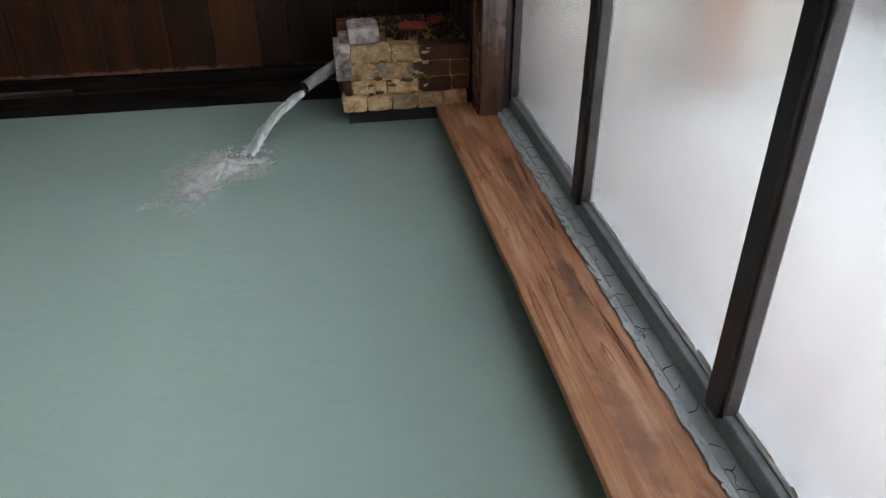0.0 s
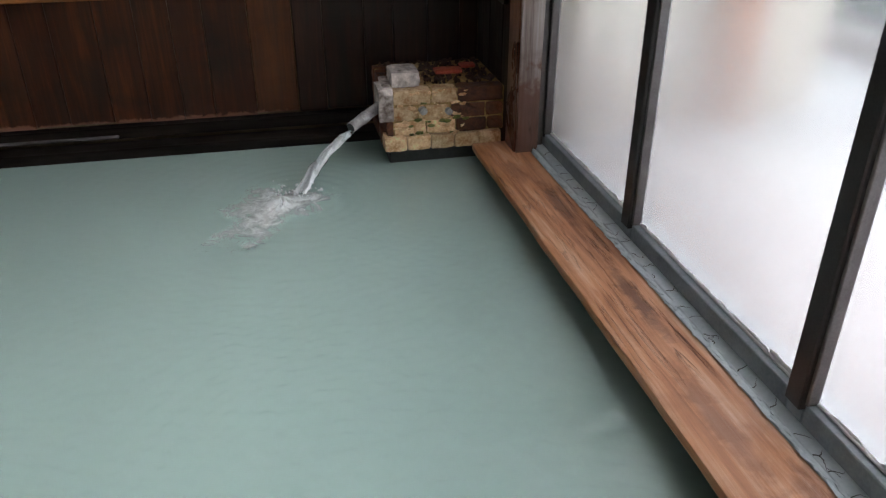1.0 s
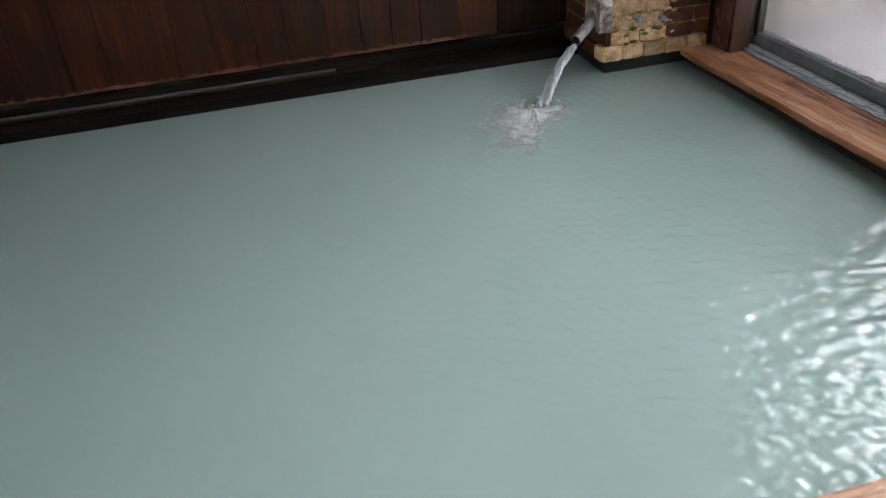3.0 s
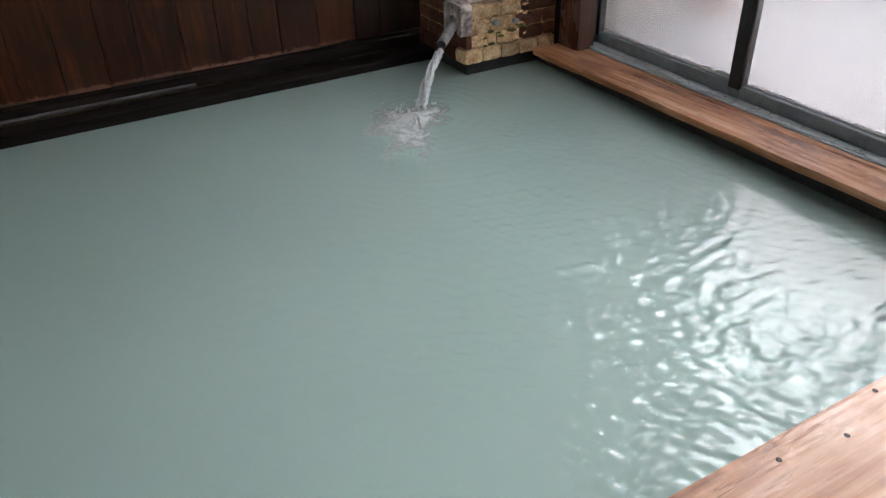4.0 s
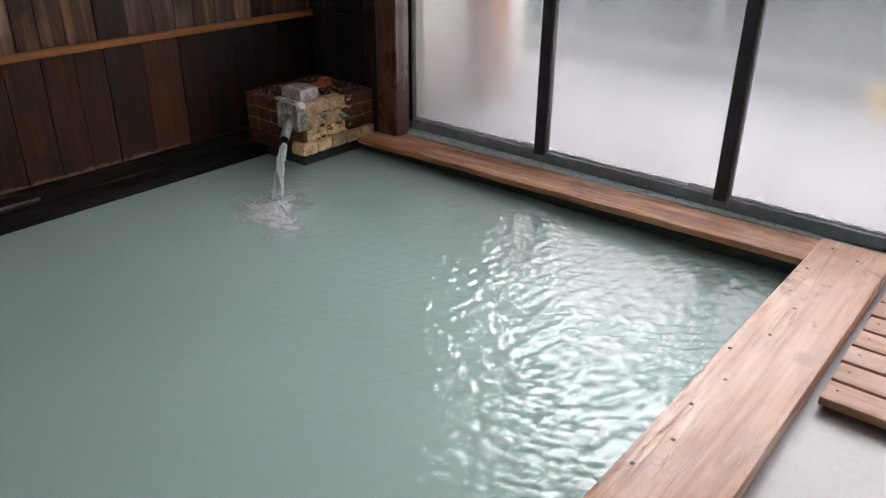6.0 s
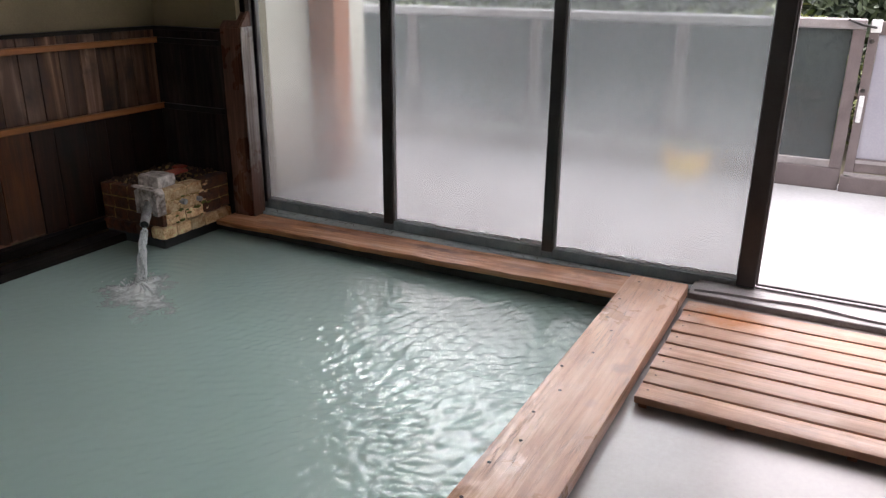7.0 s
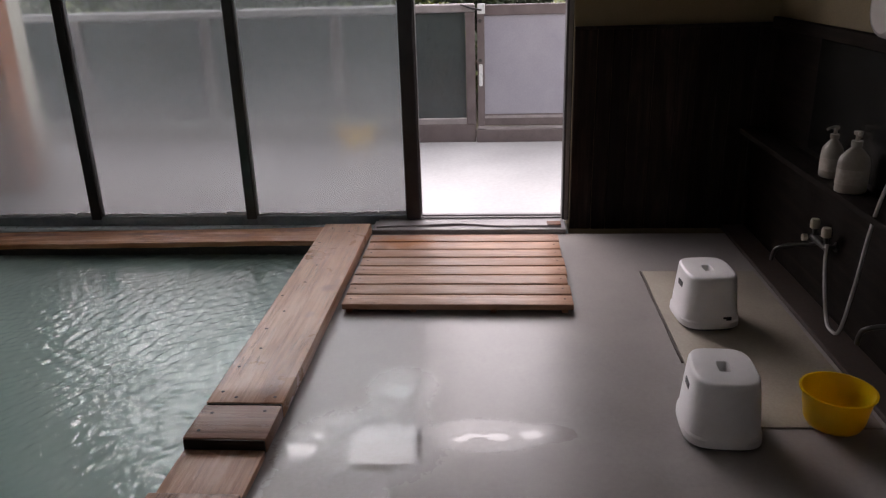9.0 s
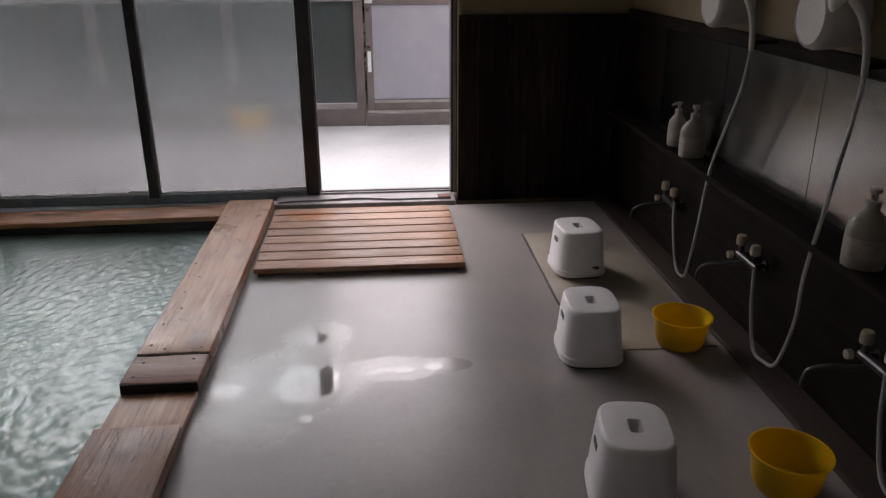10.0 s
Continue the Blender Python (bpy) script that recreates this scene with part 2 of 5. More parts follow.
M_RAIL = wood("orange_brown_rail", [(0.17, 0.055, 0.014), (0.32, 0.11, 0.026), (0.42, 0.17, 0.05)], 0, (0.4, 0.65), (0.35, (0.06, 0.025, 0.01)), 0.3, 0.15, 60)
M_RIM = wood("cypress_rim", [(0.27, 0.115, 0.055), (0.52, 0.28, 0.16), (0.71, 0.46, 0.31)], 0, (0.24, 0.46), (0.40, (0.34, 0.18, 0.11)), 0.3, 0.16, 55, 0.45, 0.5, (), ((-0.06, 0.835, 0.055, 0.050, (0.30, 0.145, 0.09), 0.75), (0.0, 0.80, 0.11, 0.022, (0.33, 0.17, 0.11), 0.6), (0.80, 0.92, 0.16, 0.10, (0.42, 0.20, 0.09), 0.6), (-0.42, 0.86, 0.04, 0.03, (0.40, 0.24, 0.17), 0.5), (-1.2, 0.85, 0.12, 0.05, (0.24, 0.125, 0.08), 0.6), (0.98, 1.0, 0.08, 0.10, (0.38, 0.19, 0.09), 0.6), (-0.95, 1.09, 0.3, 0.018, (0.30, 0.16, 0.10), 0.6)))
M_STEP = wood("wet_rim_offcut", [(0.15, 0.065, 0.035), (0.28, 0.130, 0.075), (0.40, 0.20, 0.125)], 1, (0.3, 0.55), (0.4, (0.12, 0.06, 0.04)), 0.3, 0.2, 55, 0.4, 0.5)
M_RIM_BROWN = wood("brown_stained_rim", [(0.19, 0.085, 0.047), (0.35, 0.175, 0.105), (0.50, 0.285, 0.19)], 0, (0.28, 0.5), (0.5, (0.15, 0.07, 0.042)), 0.4, 0.2, 50, 0.4, 0.6)
M_PLANK = wood("weathered_red_plank", [(0.26, 0.092, 0.038), (0.63, 0.30, 0.150), (0.85, 0.57, 0.40)], 1, (0.35, 0.6), (0.45, (0.30, 0.115, 0.05)), 1.0, 0.1, 34, 0.4, 0.6, (), ((1.17, 3.35, 0.035, 0.30, (0.20, 0.075, 0.035), 0.85), (1.16, 2.45, 0.04, 0.28, (0.16, 0.07, 0.04), 0.9), (1.10, 1.75, 0.05, 0.35, (0.26, 0.10, 0.045), 0.7), (1.08, 3.8, 0.05, 0.2, (0.30, 0.14, 0.08), 0.6), (1.2, 1.35, 0.05, 0.2, (0.2, 0.08, 0.04), 0.7)))
M_SLAT = wood("duckboard_slat", [(0.27, 0.13, 0.075), (0.46, 0.255, 0.16), (0.60, 0.375, 0.26)], 1, (0.32, 0.55), (0.55, (0.25, 0.115, 0.065)), 0.3, 0.2, 60, 0.4, 0.3, (), ((0.80, 0.50, 0.12, 0.24, (0.44, 0.165, 0.045), 0.9), (0.92, 0.30, 0.06, 0.3, (0.33, 0.15, 0.07), 0.5), (0.70, 0.64, 0.10, 0.06, (0.30, 0.13, 0.06), 0.6)))
M_POST = wood("corner_post", [(0.05, 0.021, 0.014), (0.16, 0.068, 0.042), (0.32, 0.165, 0.11)], 2, (0.2, 0.4), (0.4, (0.035, 0.016, 0.011)), 0.5, 0.2, 45)
M_POST_PALE = wood("worn_grey_post_face", [(0.10, 0.06, 0.045), (0.33, 0.28, 0.255), (0.52, 0.48, 0.46)], 2, (0.22, 0.45), (0.6, (0.09, 0.040, 0.026)), 0.5, 0.1, 40, 0.4, 0.6, ((0.10, 0.36, (0.15, 0.062, 0.036)),))
M_OUT_POST = wood("red_outdoor_post", [(0.22, 0.07, 0.03), (0.36, 0.13, 0.06), (0.45, 0.2, 0.1)], 2, (0.5, 0.7), (0.3, (0.1, 0.04, 0.02)), 0.3, 0.1, 30)
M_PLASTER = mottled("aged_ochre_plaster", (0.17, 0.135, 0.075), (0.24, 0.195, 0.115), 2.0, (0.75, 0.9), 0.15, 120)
M_PLASTER_OUT = mottled("pale_outdoor_plaster", (0.58, 0.52, 0.43), (0.70, 0.64, 0.55), 2.0, (0.75, 0.9), 0.15, 120)
M_CEIL = mottled("pale_bounce_ceiling", (0.50, 0.49, 0.46), (0.60, 0.59, 0.56), 3.0, (0.6, 0.8), 0.1, 60)
M_DARK_END = wood("wet_board_end_in_shade", [(0.008, 0.005, 0.004), (0.020, 0.012, 0.009), (0.04, 0.024, 0.018)], 1, (0.4, 0.6), (0.4, (0.006, 0.004, 0.003)), 0.5, 0.1, 60, 0.25)
M_BRONZE = mottled("bronze_aluminium", (0.030, 0.028, 0.030), (0.060, 0.056, 0.058), 4.0, (0.3, 0.5), 0.06, 150, 0.6)
M_BRONZE_PALE = mottled("pale_grey_aluminium", (0.12, 0.11, 0.11), (0.22, 0.21, 0.21), 5.0, (0.4, 0.6), 0.1, 150, 0.5)
M_RAIL_BLUE = mottled("blue_grey_painted_rail", (0.15, 0.185, 0.20), (0.27, 0.32, 0.335), 9.0, (0.4, 0.65), 0.3, 80)
M_SILL_BLUE = mottled("flaking_blue_paint", (0.50, 0.60, 0.63), (0.70, 0.79, 0.82), 7.0, (0.45, 0.7), 0.5, 60)
M_LIMESCALE = mottled("white_scale", (0.55, 0.58, 0.58), (0.78, 0.80, 0.80), 30.0, (0.6, 0.85), 0.4, 150)
M_CONCRETE = mottled("pale_threshold_concrete", (0.20, 0.185, 0.19), (0.34, 0.32, 0.32), 5.0, (0.32, 0.6), 0.25, 90)
M_POOL_WALL = mottled("dark_pool_wall", (0.018, 0.02, 0.02), (0.05, 0.055, 0.052), 6.0, (0.3, 0.6), 0.4, 50)
M_TERRACE = mottled("terrace_concrete", (0.42, 0.427, 0.43), (0.55, 0.558, 0.56), 1.3, (0.32, 0.6), 0.1, 30)
M_BRICK = mottled("crusted_brick", (0.46, 0.19, 0.055), (0.98, 0.78, 0.48), 15.0, (0.45, 0.8), 1.0, 70, 0, 0.3, 0.4, 0.008)
M_BRICK_RED = mottled("dark_red_brick_and_shade", (0.045, 0.018, 0.010), (0.20, 0.075, 0.035), 14.0, (0.5, 0.8), 0.8, 60, 0, 0.3, 0.4, 0.008)
M_STONE = mottled("pale_cut_stone", (0.10, 0.062, 0.045), (0.90, 0.82, 0.77), 13.0, (0.45, 0.75), 1.0, 30, 0, 0.1, 0.4, 0.006)
M_MORTAR = mottled("sulphur_mortar", (0.16, 0.085, 0.025), (0.62, 0.42, 0.16), 22.0, (0.6, 0.9), 1.0, 60, 0, 0, 0.4, 0.012)
M_MOSS = mottled("moss_crust", (0.05, 0.07, 0.01), (0.25, 0.25, 0.06), 40.0, (0.7, 0.9), 1.0, 120)
M_PIPE = mottled("grey_plastic_pipe", (0.20, 0.19, 0.18), (0.50, 0.49, 0.48), 25.0, (0.35, 0.55), 0.2, 120)
M_HOLE = mottled("pipe_bore", (0.02, 0.02, 0.02), (0.04, 0.04, 0.04), 20.0, (0.6, 0.8), 0.0)
M_GRAVEL = mottled("scorched_gravel", (0.035, 0.02, 0.013), (0.20, 0.11, 0.065), 30.0, (0.6, 0.85), 0.5, 80, 0, 0.5)
M_RED = mottled("red_tile_shard", (0.42, 0.06, 0.03), (0.6, 0.13, 0.07), 25.0, (0.5, 0.7), 0.4, 80)
M_SCREW = mottled("rusty_screw_head", (0.02, 0.015, 0.012), (0.06, 0.04, 0.03), 80.0, (0.5, 0.7), 0.2, 300, 0.4)
M_STOOL = mottled("white_stool_plastic", (0.72, 0.71, 0.72), (0.80, 0.79, 0.80), 6.0, (0.28, 0.42), 0.02, 200)
M_RUBBER = mottled("grey_rubber_foot", (0.06, 0.06, 0.065), (0.11, 0.11, 0.115), 20.0, (0.6, 0.8), 0.1)
M_INK = mottled("dark_print", (0.02, 0.02, 0.025), (0.05, 0.05, 0.055), 40.0, (0.4, 0.6), 0.0)
M_CHROME = mottled("tarnished_chrome", (0.05, 0.048, 0.046), (0.12, 0.118, 0.115), 12.0, (0.25, 0.45), 0.05, 150, 1.0)
M_IVORY = mottled("ivory_plastic", (0.36, 0.31, 0.23), (0.46, 0.40, 0.31), 12.0, (0.35, 0.5), 0.05, 150)
M_HOSE = mottled("grey_shower_hose", (0.36, 0.36, 0.35), (0.46, 0.46, 0.45), 20.0, (0.35, 0.5), 0.1, 200)
M_SHOWER = mottled("white_shower_plastic", (0.46, 0.44, 0.42), (0.56, 0.54, 0.52), 8.0, (0.3, 0.5), 0.03, 150)
M_BOTTLE = mottled("milky_bottle_plastic", (0.24, 0.22, 0.185), (0.31, 0.29, 0.25), 9.0, (0.3, 0.45), 0.03, 150)
M_BEAD = mottled("pale_glazing_bead", (0.36, 0.365, 0.37), (0.52, 0.52, 0.525), 12.0, (0.4, 0.6), 0.1, 150)
M_LABEL = mottled("faded_bottle_label", (0.30, 0.26, 0.23), (0.42, 0.38, 0.34), 20.0, (0.5, 0.7), 0.0)
M_BACKING = mottled("floor_board_sheet", (0.27, 0.235, 0.19), (0.38, 0.34, 0.28), 4.0, (0.4, 0.65), 0.15, 70)
M_RUST = mottled("rusty_edge", (0.022, 0.014, 0.010), (0.055, 0.036, 0.027), 25.0, (0.6, 0.8), 0.3)
M_FENCE = mottled("mauve_brown_fence_metal", (0.115, 0.094, 0.094), (0.175, 0.145, 0.145), 5.0, (0.4, 0.6), 0.06, 120, 0.2)
M_FENCE_PALE = mottled("worn_fence_edge", (0.24, 0.22, 0.22), (0.36, 0.335, 0.335), 8.0, (0.4, 0.6), 0.08, 120, 0.3)
M_GATE_PANEL = mottled("frosted_gate_panel", (0.27, 0.27, 0.315), (0.34, 0.34, 0.385), 2.0, (0.3, 0.5), 0.03, 60)
M_TRUNK = mottled("bark", (0.05, 0.035, 0.025), (0.12, 0.09, 0.065), 18.0, (0.7, 0.9), 0.8, 60)
M_YELLOW_TUB = mottled("yellow_tub_plastic", (0.84, 0.50, 0.02), (0.92, 0.60, 0.05), 6.0, (0.35, 0.5), 0.02)


def leaf_material(name, a, c):
    m, nt, b = material(name)
    g = nt.nodes.new("ShaderNodeNewGeometry")
    nt.links.new(ramp(nt, g.outputs["Random Per Island"], [(0.0, a), (1.0, c)]), b.inputs["Base Color"])
    b.inputs["Roughness"].default_value = 0.55
    b.inputs["Subsurface Weight"].default_value = 0.0
    return m


M_LEAF = leaf_material("broad_green_leaves", (0.035, 0.062, 0.016), (0.18, 0.20, 0.045))
M_LEAF_DARK = leaf_material("dark_evergreen_leaves", (0.012, 0.026, 0.014), (0.06, 0.085, 0.035))
M_LEAF_ORANGE = leaf_material("orange_leaves", (0.35, 0.10, 0.03), (0.55, 0.24, 0.08))


def yellow_bowl_material():
    m, nt, b = material("clear_yellow_bowl_plastic")
    n1 = noise_tex(nt, coords(nt), 14.0, 4)
    nt.links.new(ramp(nt, n1, [(0.3, (0.72, 0.47, 0.0)), (0.7, (0.80, 0.56, 0.01))]), b.inputs["Base Color"])
    b.inputs["Roughness"].default_value = 0.3
    tr = node(nt, "ShaderNodeBsdfTranslucent", Color=(0.85, 0.58, 0.01, 1))
    mx = node(nt, "ShaderNodeMixShader", Fac=0.42)
    nt.links.new(b.outputs[0], mx.inputs[1])
    nt.links.new(tr.outputs[0], mx.inputs[2])
    nt.links.new(mx.outputs[0], nt.nodes["Material Output"].inputs["Surface"])
    return m


M_BOWL = yellow_bowl_material()


def water_material():
    """Cloudy mineral water: light scattered evenly from its milky green body, gloss from the rippled surface."""
    m, nt, b = material("milky_green_spring_water")
    nt.nodes.remove(b)
    v = coords(nt, vary=False)
    n1 = noise_tex(nt, v, 0.9, 3, 0.5, 0.6)
    body = nt.nodes.new("ShaderNodeBsdfDiffuse")
    milk = (ramp(nt, n1, [(0.3, (0.405, 0.555, 0.505)), (0.7, (0.440, 0.597, 0.545))]))
    # dimness along the window side is painted into the milk colour
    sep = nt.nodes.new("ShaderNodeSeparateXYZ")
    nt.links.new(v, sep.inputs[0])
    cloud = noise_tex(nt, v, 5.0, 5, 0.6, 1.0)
    window_dim = grey(nt, mathn(nt, "ADD", sep.outputs["X"], mathn(nt, "MULTIPLY", mathn(nt, "SUBTRACT", cloud, 0.5), 0.3)), -0.3, 0.95)
    # falling brightness across the pool is painted in, darker away from the inflow
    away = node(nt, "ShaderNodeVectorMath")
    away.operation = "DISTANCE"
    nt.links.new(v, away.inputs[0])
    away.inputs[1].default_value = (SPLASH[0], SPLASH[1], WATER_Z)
    far_dim = grey(nt, mathn(nt, "ADD", away.outputs["Value"], mathn(nt, "MULTIPLY", mathn(nt, "SUBTRACT", n1, 0.5), 1.2)), 0.9, 3.4)
    milk = mixc(nt, mathn(nt, "MULTIPLY", far_dim, 0.45), milk, (0.20, 0.315, 0.285))
    nt.links.new(mixc(nt, mathn(nt, "MULTIPLY", window_dim, 0.5), milk, (0.10, 0.135, 0.125)), body.inputs["Color"])
    flat = node(nt, "ShaderNodeCombineXYZ", X=0.0, Y=0.0, Z=1.0)
    nt.links.new(flat.outputs[0], body.inputs["Normal"])
    gloss = node(nt, "ShaderNodeBsdfGlossy", Color=(1, 1, 1, 1), Roughness=0.0)
    fr = node(nt, "ShaderNodeFresnel", IOR=1.34)
    mx = nt.nodes.new("ShaderNodeMixShader")
    nt.links.new(fr.outputs[0], mx.inputs[0])
    nt.links.new(body.outputs[0], mx.inputs[1])
    nt.links.new(gloss.outputs[0], mx.inputs[2])
    nt.links.new(mx.outputs[0], nt.nodes["Material Output"].inputs["Surface"])
    return m


def stream_material():
    m, nt, b = material("falling_water")
    b.inputs["Base Color"].default_value = (0.93, 0.96, 0.96, 1)
    b.inputs["Transmission Weight"].default_value = 0.92
    b.inputs["Roughness"].default_value = 0.04
    b.inputs["IOR"].default_value = 1.33
    n1 = noise_tex(nt, coords(nt, (1, 1, 0.35)), 60.0, 3)
    bump(nt, b, n1, 0.8, 0.01)
    return m


def foam_material():
    """Froth that breaks up into clear water."""
    m, nt, b = material("white_froth")
    b.inputs["Base Color"].default_value = (0.90, 0.94, 0.93, 1)
    b.inputs["Roughness"].default_value = 0.35
    v = coords(nt, vary=False)
    n1 = noise_tex(nt, v, 14.0, 7, 0.68, 1.0)
    tc = nt.nodes.new("ShaderNodeTexCoord")
    sep = nt.nodes.new("ShaderNodeSeparateXYZ")
    nt.links.new(tc.outputs["UV"], sep.inputs[0])
    edge = sep.outputs[0]
    keep = mathn(nt, "MULTIPLY", grey(nt, mathn(nt, "SUBTRACT", n1, mathn(nt, "MULTIPLY", edge, 0.52)), 0.02, 0.42), 0.95)
    tr = nt.nodes.new("ShaderNodeBsdfTransparent")
    mx = nt.nodes.new("ShaderNodeMixShader")
    nt.links.new(keep, mx.inputs[0])
    nt.links.new(tr.outputs[0], mx.inputs[1])
    nt.links.new(b.outputs[0], mx.inputs[2])
    nt.links.new(mx.outputs[0], nt.nodes["Material Output"].inputs["Surface"])
    bump(nt, b, n1, 0.25, 0.008)
    return m


def fogged_glass():
    """A pane clouded by condensation, thick low down and thinner towards the top."""
    m, nt, b = material("steamed_window_glass")
    v = coords(nt, vary=False)
    tc = nt.nodes.new("ShaderNodeTexCoord")
    sep = nt.nodes.new("ShaderNodeSeparateXYZ")
    nt.links.new(tc.outputs["Object"], sep.inputs[0])
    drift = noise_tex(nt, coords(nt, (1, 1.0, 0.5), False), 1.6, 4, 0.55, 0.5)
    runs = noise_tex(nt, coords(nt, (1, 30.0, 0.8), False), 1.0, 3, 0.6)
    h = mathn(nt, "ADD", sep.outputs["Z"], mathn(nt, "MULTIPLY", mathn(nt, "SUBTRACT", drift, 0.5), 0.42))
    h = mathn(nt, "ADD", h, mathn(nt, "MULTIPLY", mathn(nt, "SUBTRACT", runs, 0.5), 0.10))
    # besides the clouding, the tint darkens towards the foot to hold back daylight
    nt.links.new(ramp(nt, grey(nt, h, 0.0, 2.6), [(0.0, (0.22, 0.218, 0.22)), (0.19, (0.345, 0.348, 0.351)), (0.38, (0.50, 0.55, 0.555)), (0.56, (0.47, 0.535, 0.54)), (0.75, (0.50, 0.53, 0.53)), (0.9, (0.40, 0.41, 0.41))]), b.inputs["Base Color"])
    b.inputs["Transmission Weight"].default_value = 1.0
    b.inputs["IOR"].default_value = 1.33
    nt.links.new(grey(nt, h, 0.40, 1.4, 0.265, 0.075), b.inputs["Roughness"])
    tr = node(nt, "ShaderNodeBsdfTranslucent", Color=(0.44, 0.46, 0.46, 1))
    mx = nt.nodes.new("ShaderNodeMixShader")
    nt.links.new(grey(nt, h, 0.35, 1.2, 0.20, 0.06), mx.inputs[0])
    nt.links.new(b.outputs[0], mx.inputs[1])
    nt.links.new(tr.outputs[0], mx.inputs[2])
    nt.links.new(mx.outputs[0], nt.nodes["Material Output"].inputs["Surface"])
    return m


def diffusing_glass():
    """A high pane out of view, made evenly diffusing for bright, even reflections."""
    m, nt, b = material("evenly_diffusing_glass")
    b.inputs["Base Color"].default_value = (0.52, 0.54, 0.545, 1)
    b.inputs["Transmission Weight"].default_value = 1.0
    b.inputs["IOR"].default_value = 1.33
    b.inputs["Roughness"].default_value = 0.25
    patch = noise_tex(nt, coords(nt, vary=False), 3.0, 5, 0.6, 0.6)
    tr = node(nt, "ShaderNodeBsdfTranslucent", Color=(0.80, 0.81, 0.83, 1))
    mx = nt.nodes.new("ShaderNodeMixShader")
    nt.links.new(grey(nt, patch, 0.3, 0.7, 0.60, 0.80), mx.inputs[0])
    nt.links.new(b.outputs[0], mx.inputs[1])
    nt.links.new(tr.outputs[0], mx.inputs[2])
    nt.links.new(mx.outputs[0], nt.nodes["Material Output"].inputs["Surface"])
    return m


def tinted_glass():
    m, nt, b = material("dark_tinted_fence_glass")
    b.inputs["Base Color"].default_value = (0.075, 0.090, 0.092, 1)
    b.inputs["Roughness"].default_value = 0.2
    tr = node(nt, "ShaderNodeBsdfTransparent", Color=(0.56, 0.63, 0.64, 1))
    mx = node(nt, "ShaderNodeMixShader", Fac=0.3)
    nt.links.new(b.outputs[0], mx.inputs[1])
    nt.links.new(tr.outputs[0], mx.inputs[2])
    nt.links.new(mx.outputs[0], nt.nodes["Material Output"].inputs["Surface"])
    return m


def mirror_material():
    m, nt, b = material("old_mirror")
    b.inputs["Metallic"].default_value = 1.0
    v = coords(nt, vary=False)
    n1 = noise_tex(nt, v, 5.0, 5, 0.6, 0.4)
    nt.links.new(ramp(nt, n1, [(0.3, (0.15, 0.15, 0.143)), (0.7, (0.21, 0.207, 0.195))]), b.inputs["Base Color"])
    nt.links.new(grey(nt, n1, 0.35, 0.7, 0.20, 0.25), b.inputs["Roughness"])
    return m


def floor_material():
    """Grey sealed bath floor, wet and smooth in places, with a fine woven non-slip grain."""
    m, nt, b = material("grey_bath_floor")
    v = coords(nt, vary=False)
    n1 = noise_tex(nt, v, 1.4, 6, 0.6, 0.4)
    n2 = noise_tex(nt, v, 45.0, 4, 0.6)
    f = mathn(nt, "ADD", mathn(nt, "MULTIPLY", n1, 0.75), mathn(nt, "MULTIPLY", n2, 0.25))
    nt.links.new(ramp(nt, f, [(0.35, (0.265, 0.245, 0.237)), (0.65, (0.350, 0.324, 0.312))]), b.inputs["Base Color"])
    # standing water: thin films with uneven shores, and a damp margin round them
    n3 = noise_tex(nt, v, 19.0, 8, 0.68, 1.2)
    def reach(places):
        near = None
        for cx, cy, rx, ry in places:
            tc = nt.nodes.new("ShaderNodeTexCoord")
            mp = nt.nodes.new("ShaderNodeMapping")
            mp.vector_type = "TEXTURE"
            mp.inputs["Location"].default_value = (cx, cy, FLOOR_Z)
            mp.inputs["Scale"].default_value = (rx, ry, 1.0)
            nt.links.new(tc.outputs["Object"], mp.inputs["Vector"])
            ln = nt.nodes.new("ShaderNodeVectorMath")
            ln.operation = "LENGTH"
            nt.links.new(mp.outputs[0], ln.inputs[0])
            bell = mathn(nt, "DIVIDE", 1.0, mathn(nt, "ADD", 1.0, mathn(nt, "POWER", ln.outputs["Value"], 2.0)))
            near = bell if near is None else mathn(nt, "MAXIMUM", near, bell)
        return near

    depth = mathn(nt, "ADD", reach(PUDDLES), mathn(nt, "MULTIPLY", mathn(nt, "SUBTRACT", n3, 0.5), 0.8))
    film = grey(nt, depth, 0.488, 0.504)
    damp = grey(nt, mathn(nt, "ADD", reach(MOIST), mathn(nt, "MULTIPLY", mathn(nt, "SUBTRACT", n3, 0.5), 0.34)), 0.42, 0.58)
    dry = grey(nt, n1, 0.3, 0.7, 0.30, 0.37)
    wet = mathn(nt, "SUBTRACT", dry, mathn(nt, "MULTIPLY", damp, 0.115))
    nt.links.new(mathn(nt, "ADD", mathn(nt, "MULTIPLY", wet, mathn(nt, "SUBTRACT", 1.0, film)), mathn(nt, "MULTIPLY", film, 0.02)), b.inputs["Roughness"])
    nt.links.new(mathn(nt, "ADD", grey(nt, film, 0.0, 1.0, 0.62, 0.95), mathn(nt, "MULTIPLY", damp, 0.12)), b.inputs["Specular IOR Level"])
    calm = mathn(nt, "SUBTRACT", 1.0, mathn(nt, "MULTIPLY", film, 0.93))
    ck = node(nt, "ShaderNodeTexChecker", Scale=260.0)
    nt.links.new(coords(nt, vary=False), ck.inputs["Vector"])
    bump(nt, b, mathn(nt, "MULTIPLY", calm, mathn(nt, "ADD", mathn(nt, "MULTIPLY", ck.outputs["Fac"], 0.35), n2)), 0.12, 0.002)
    return m


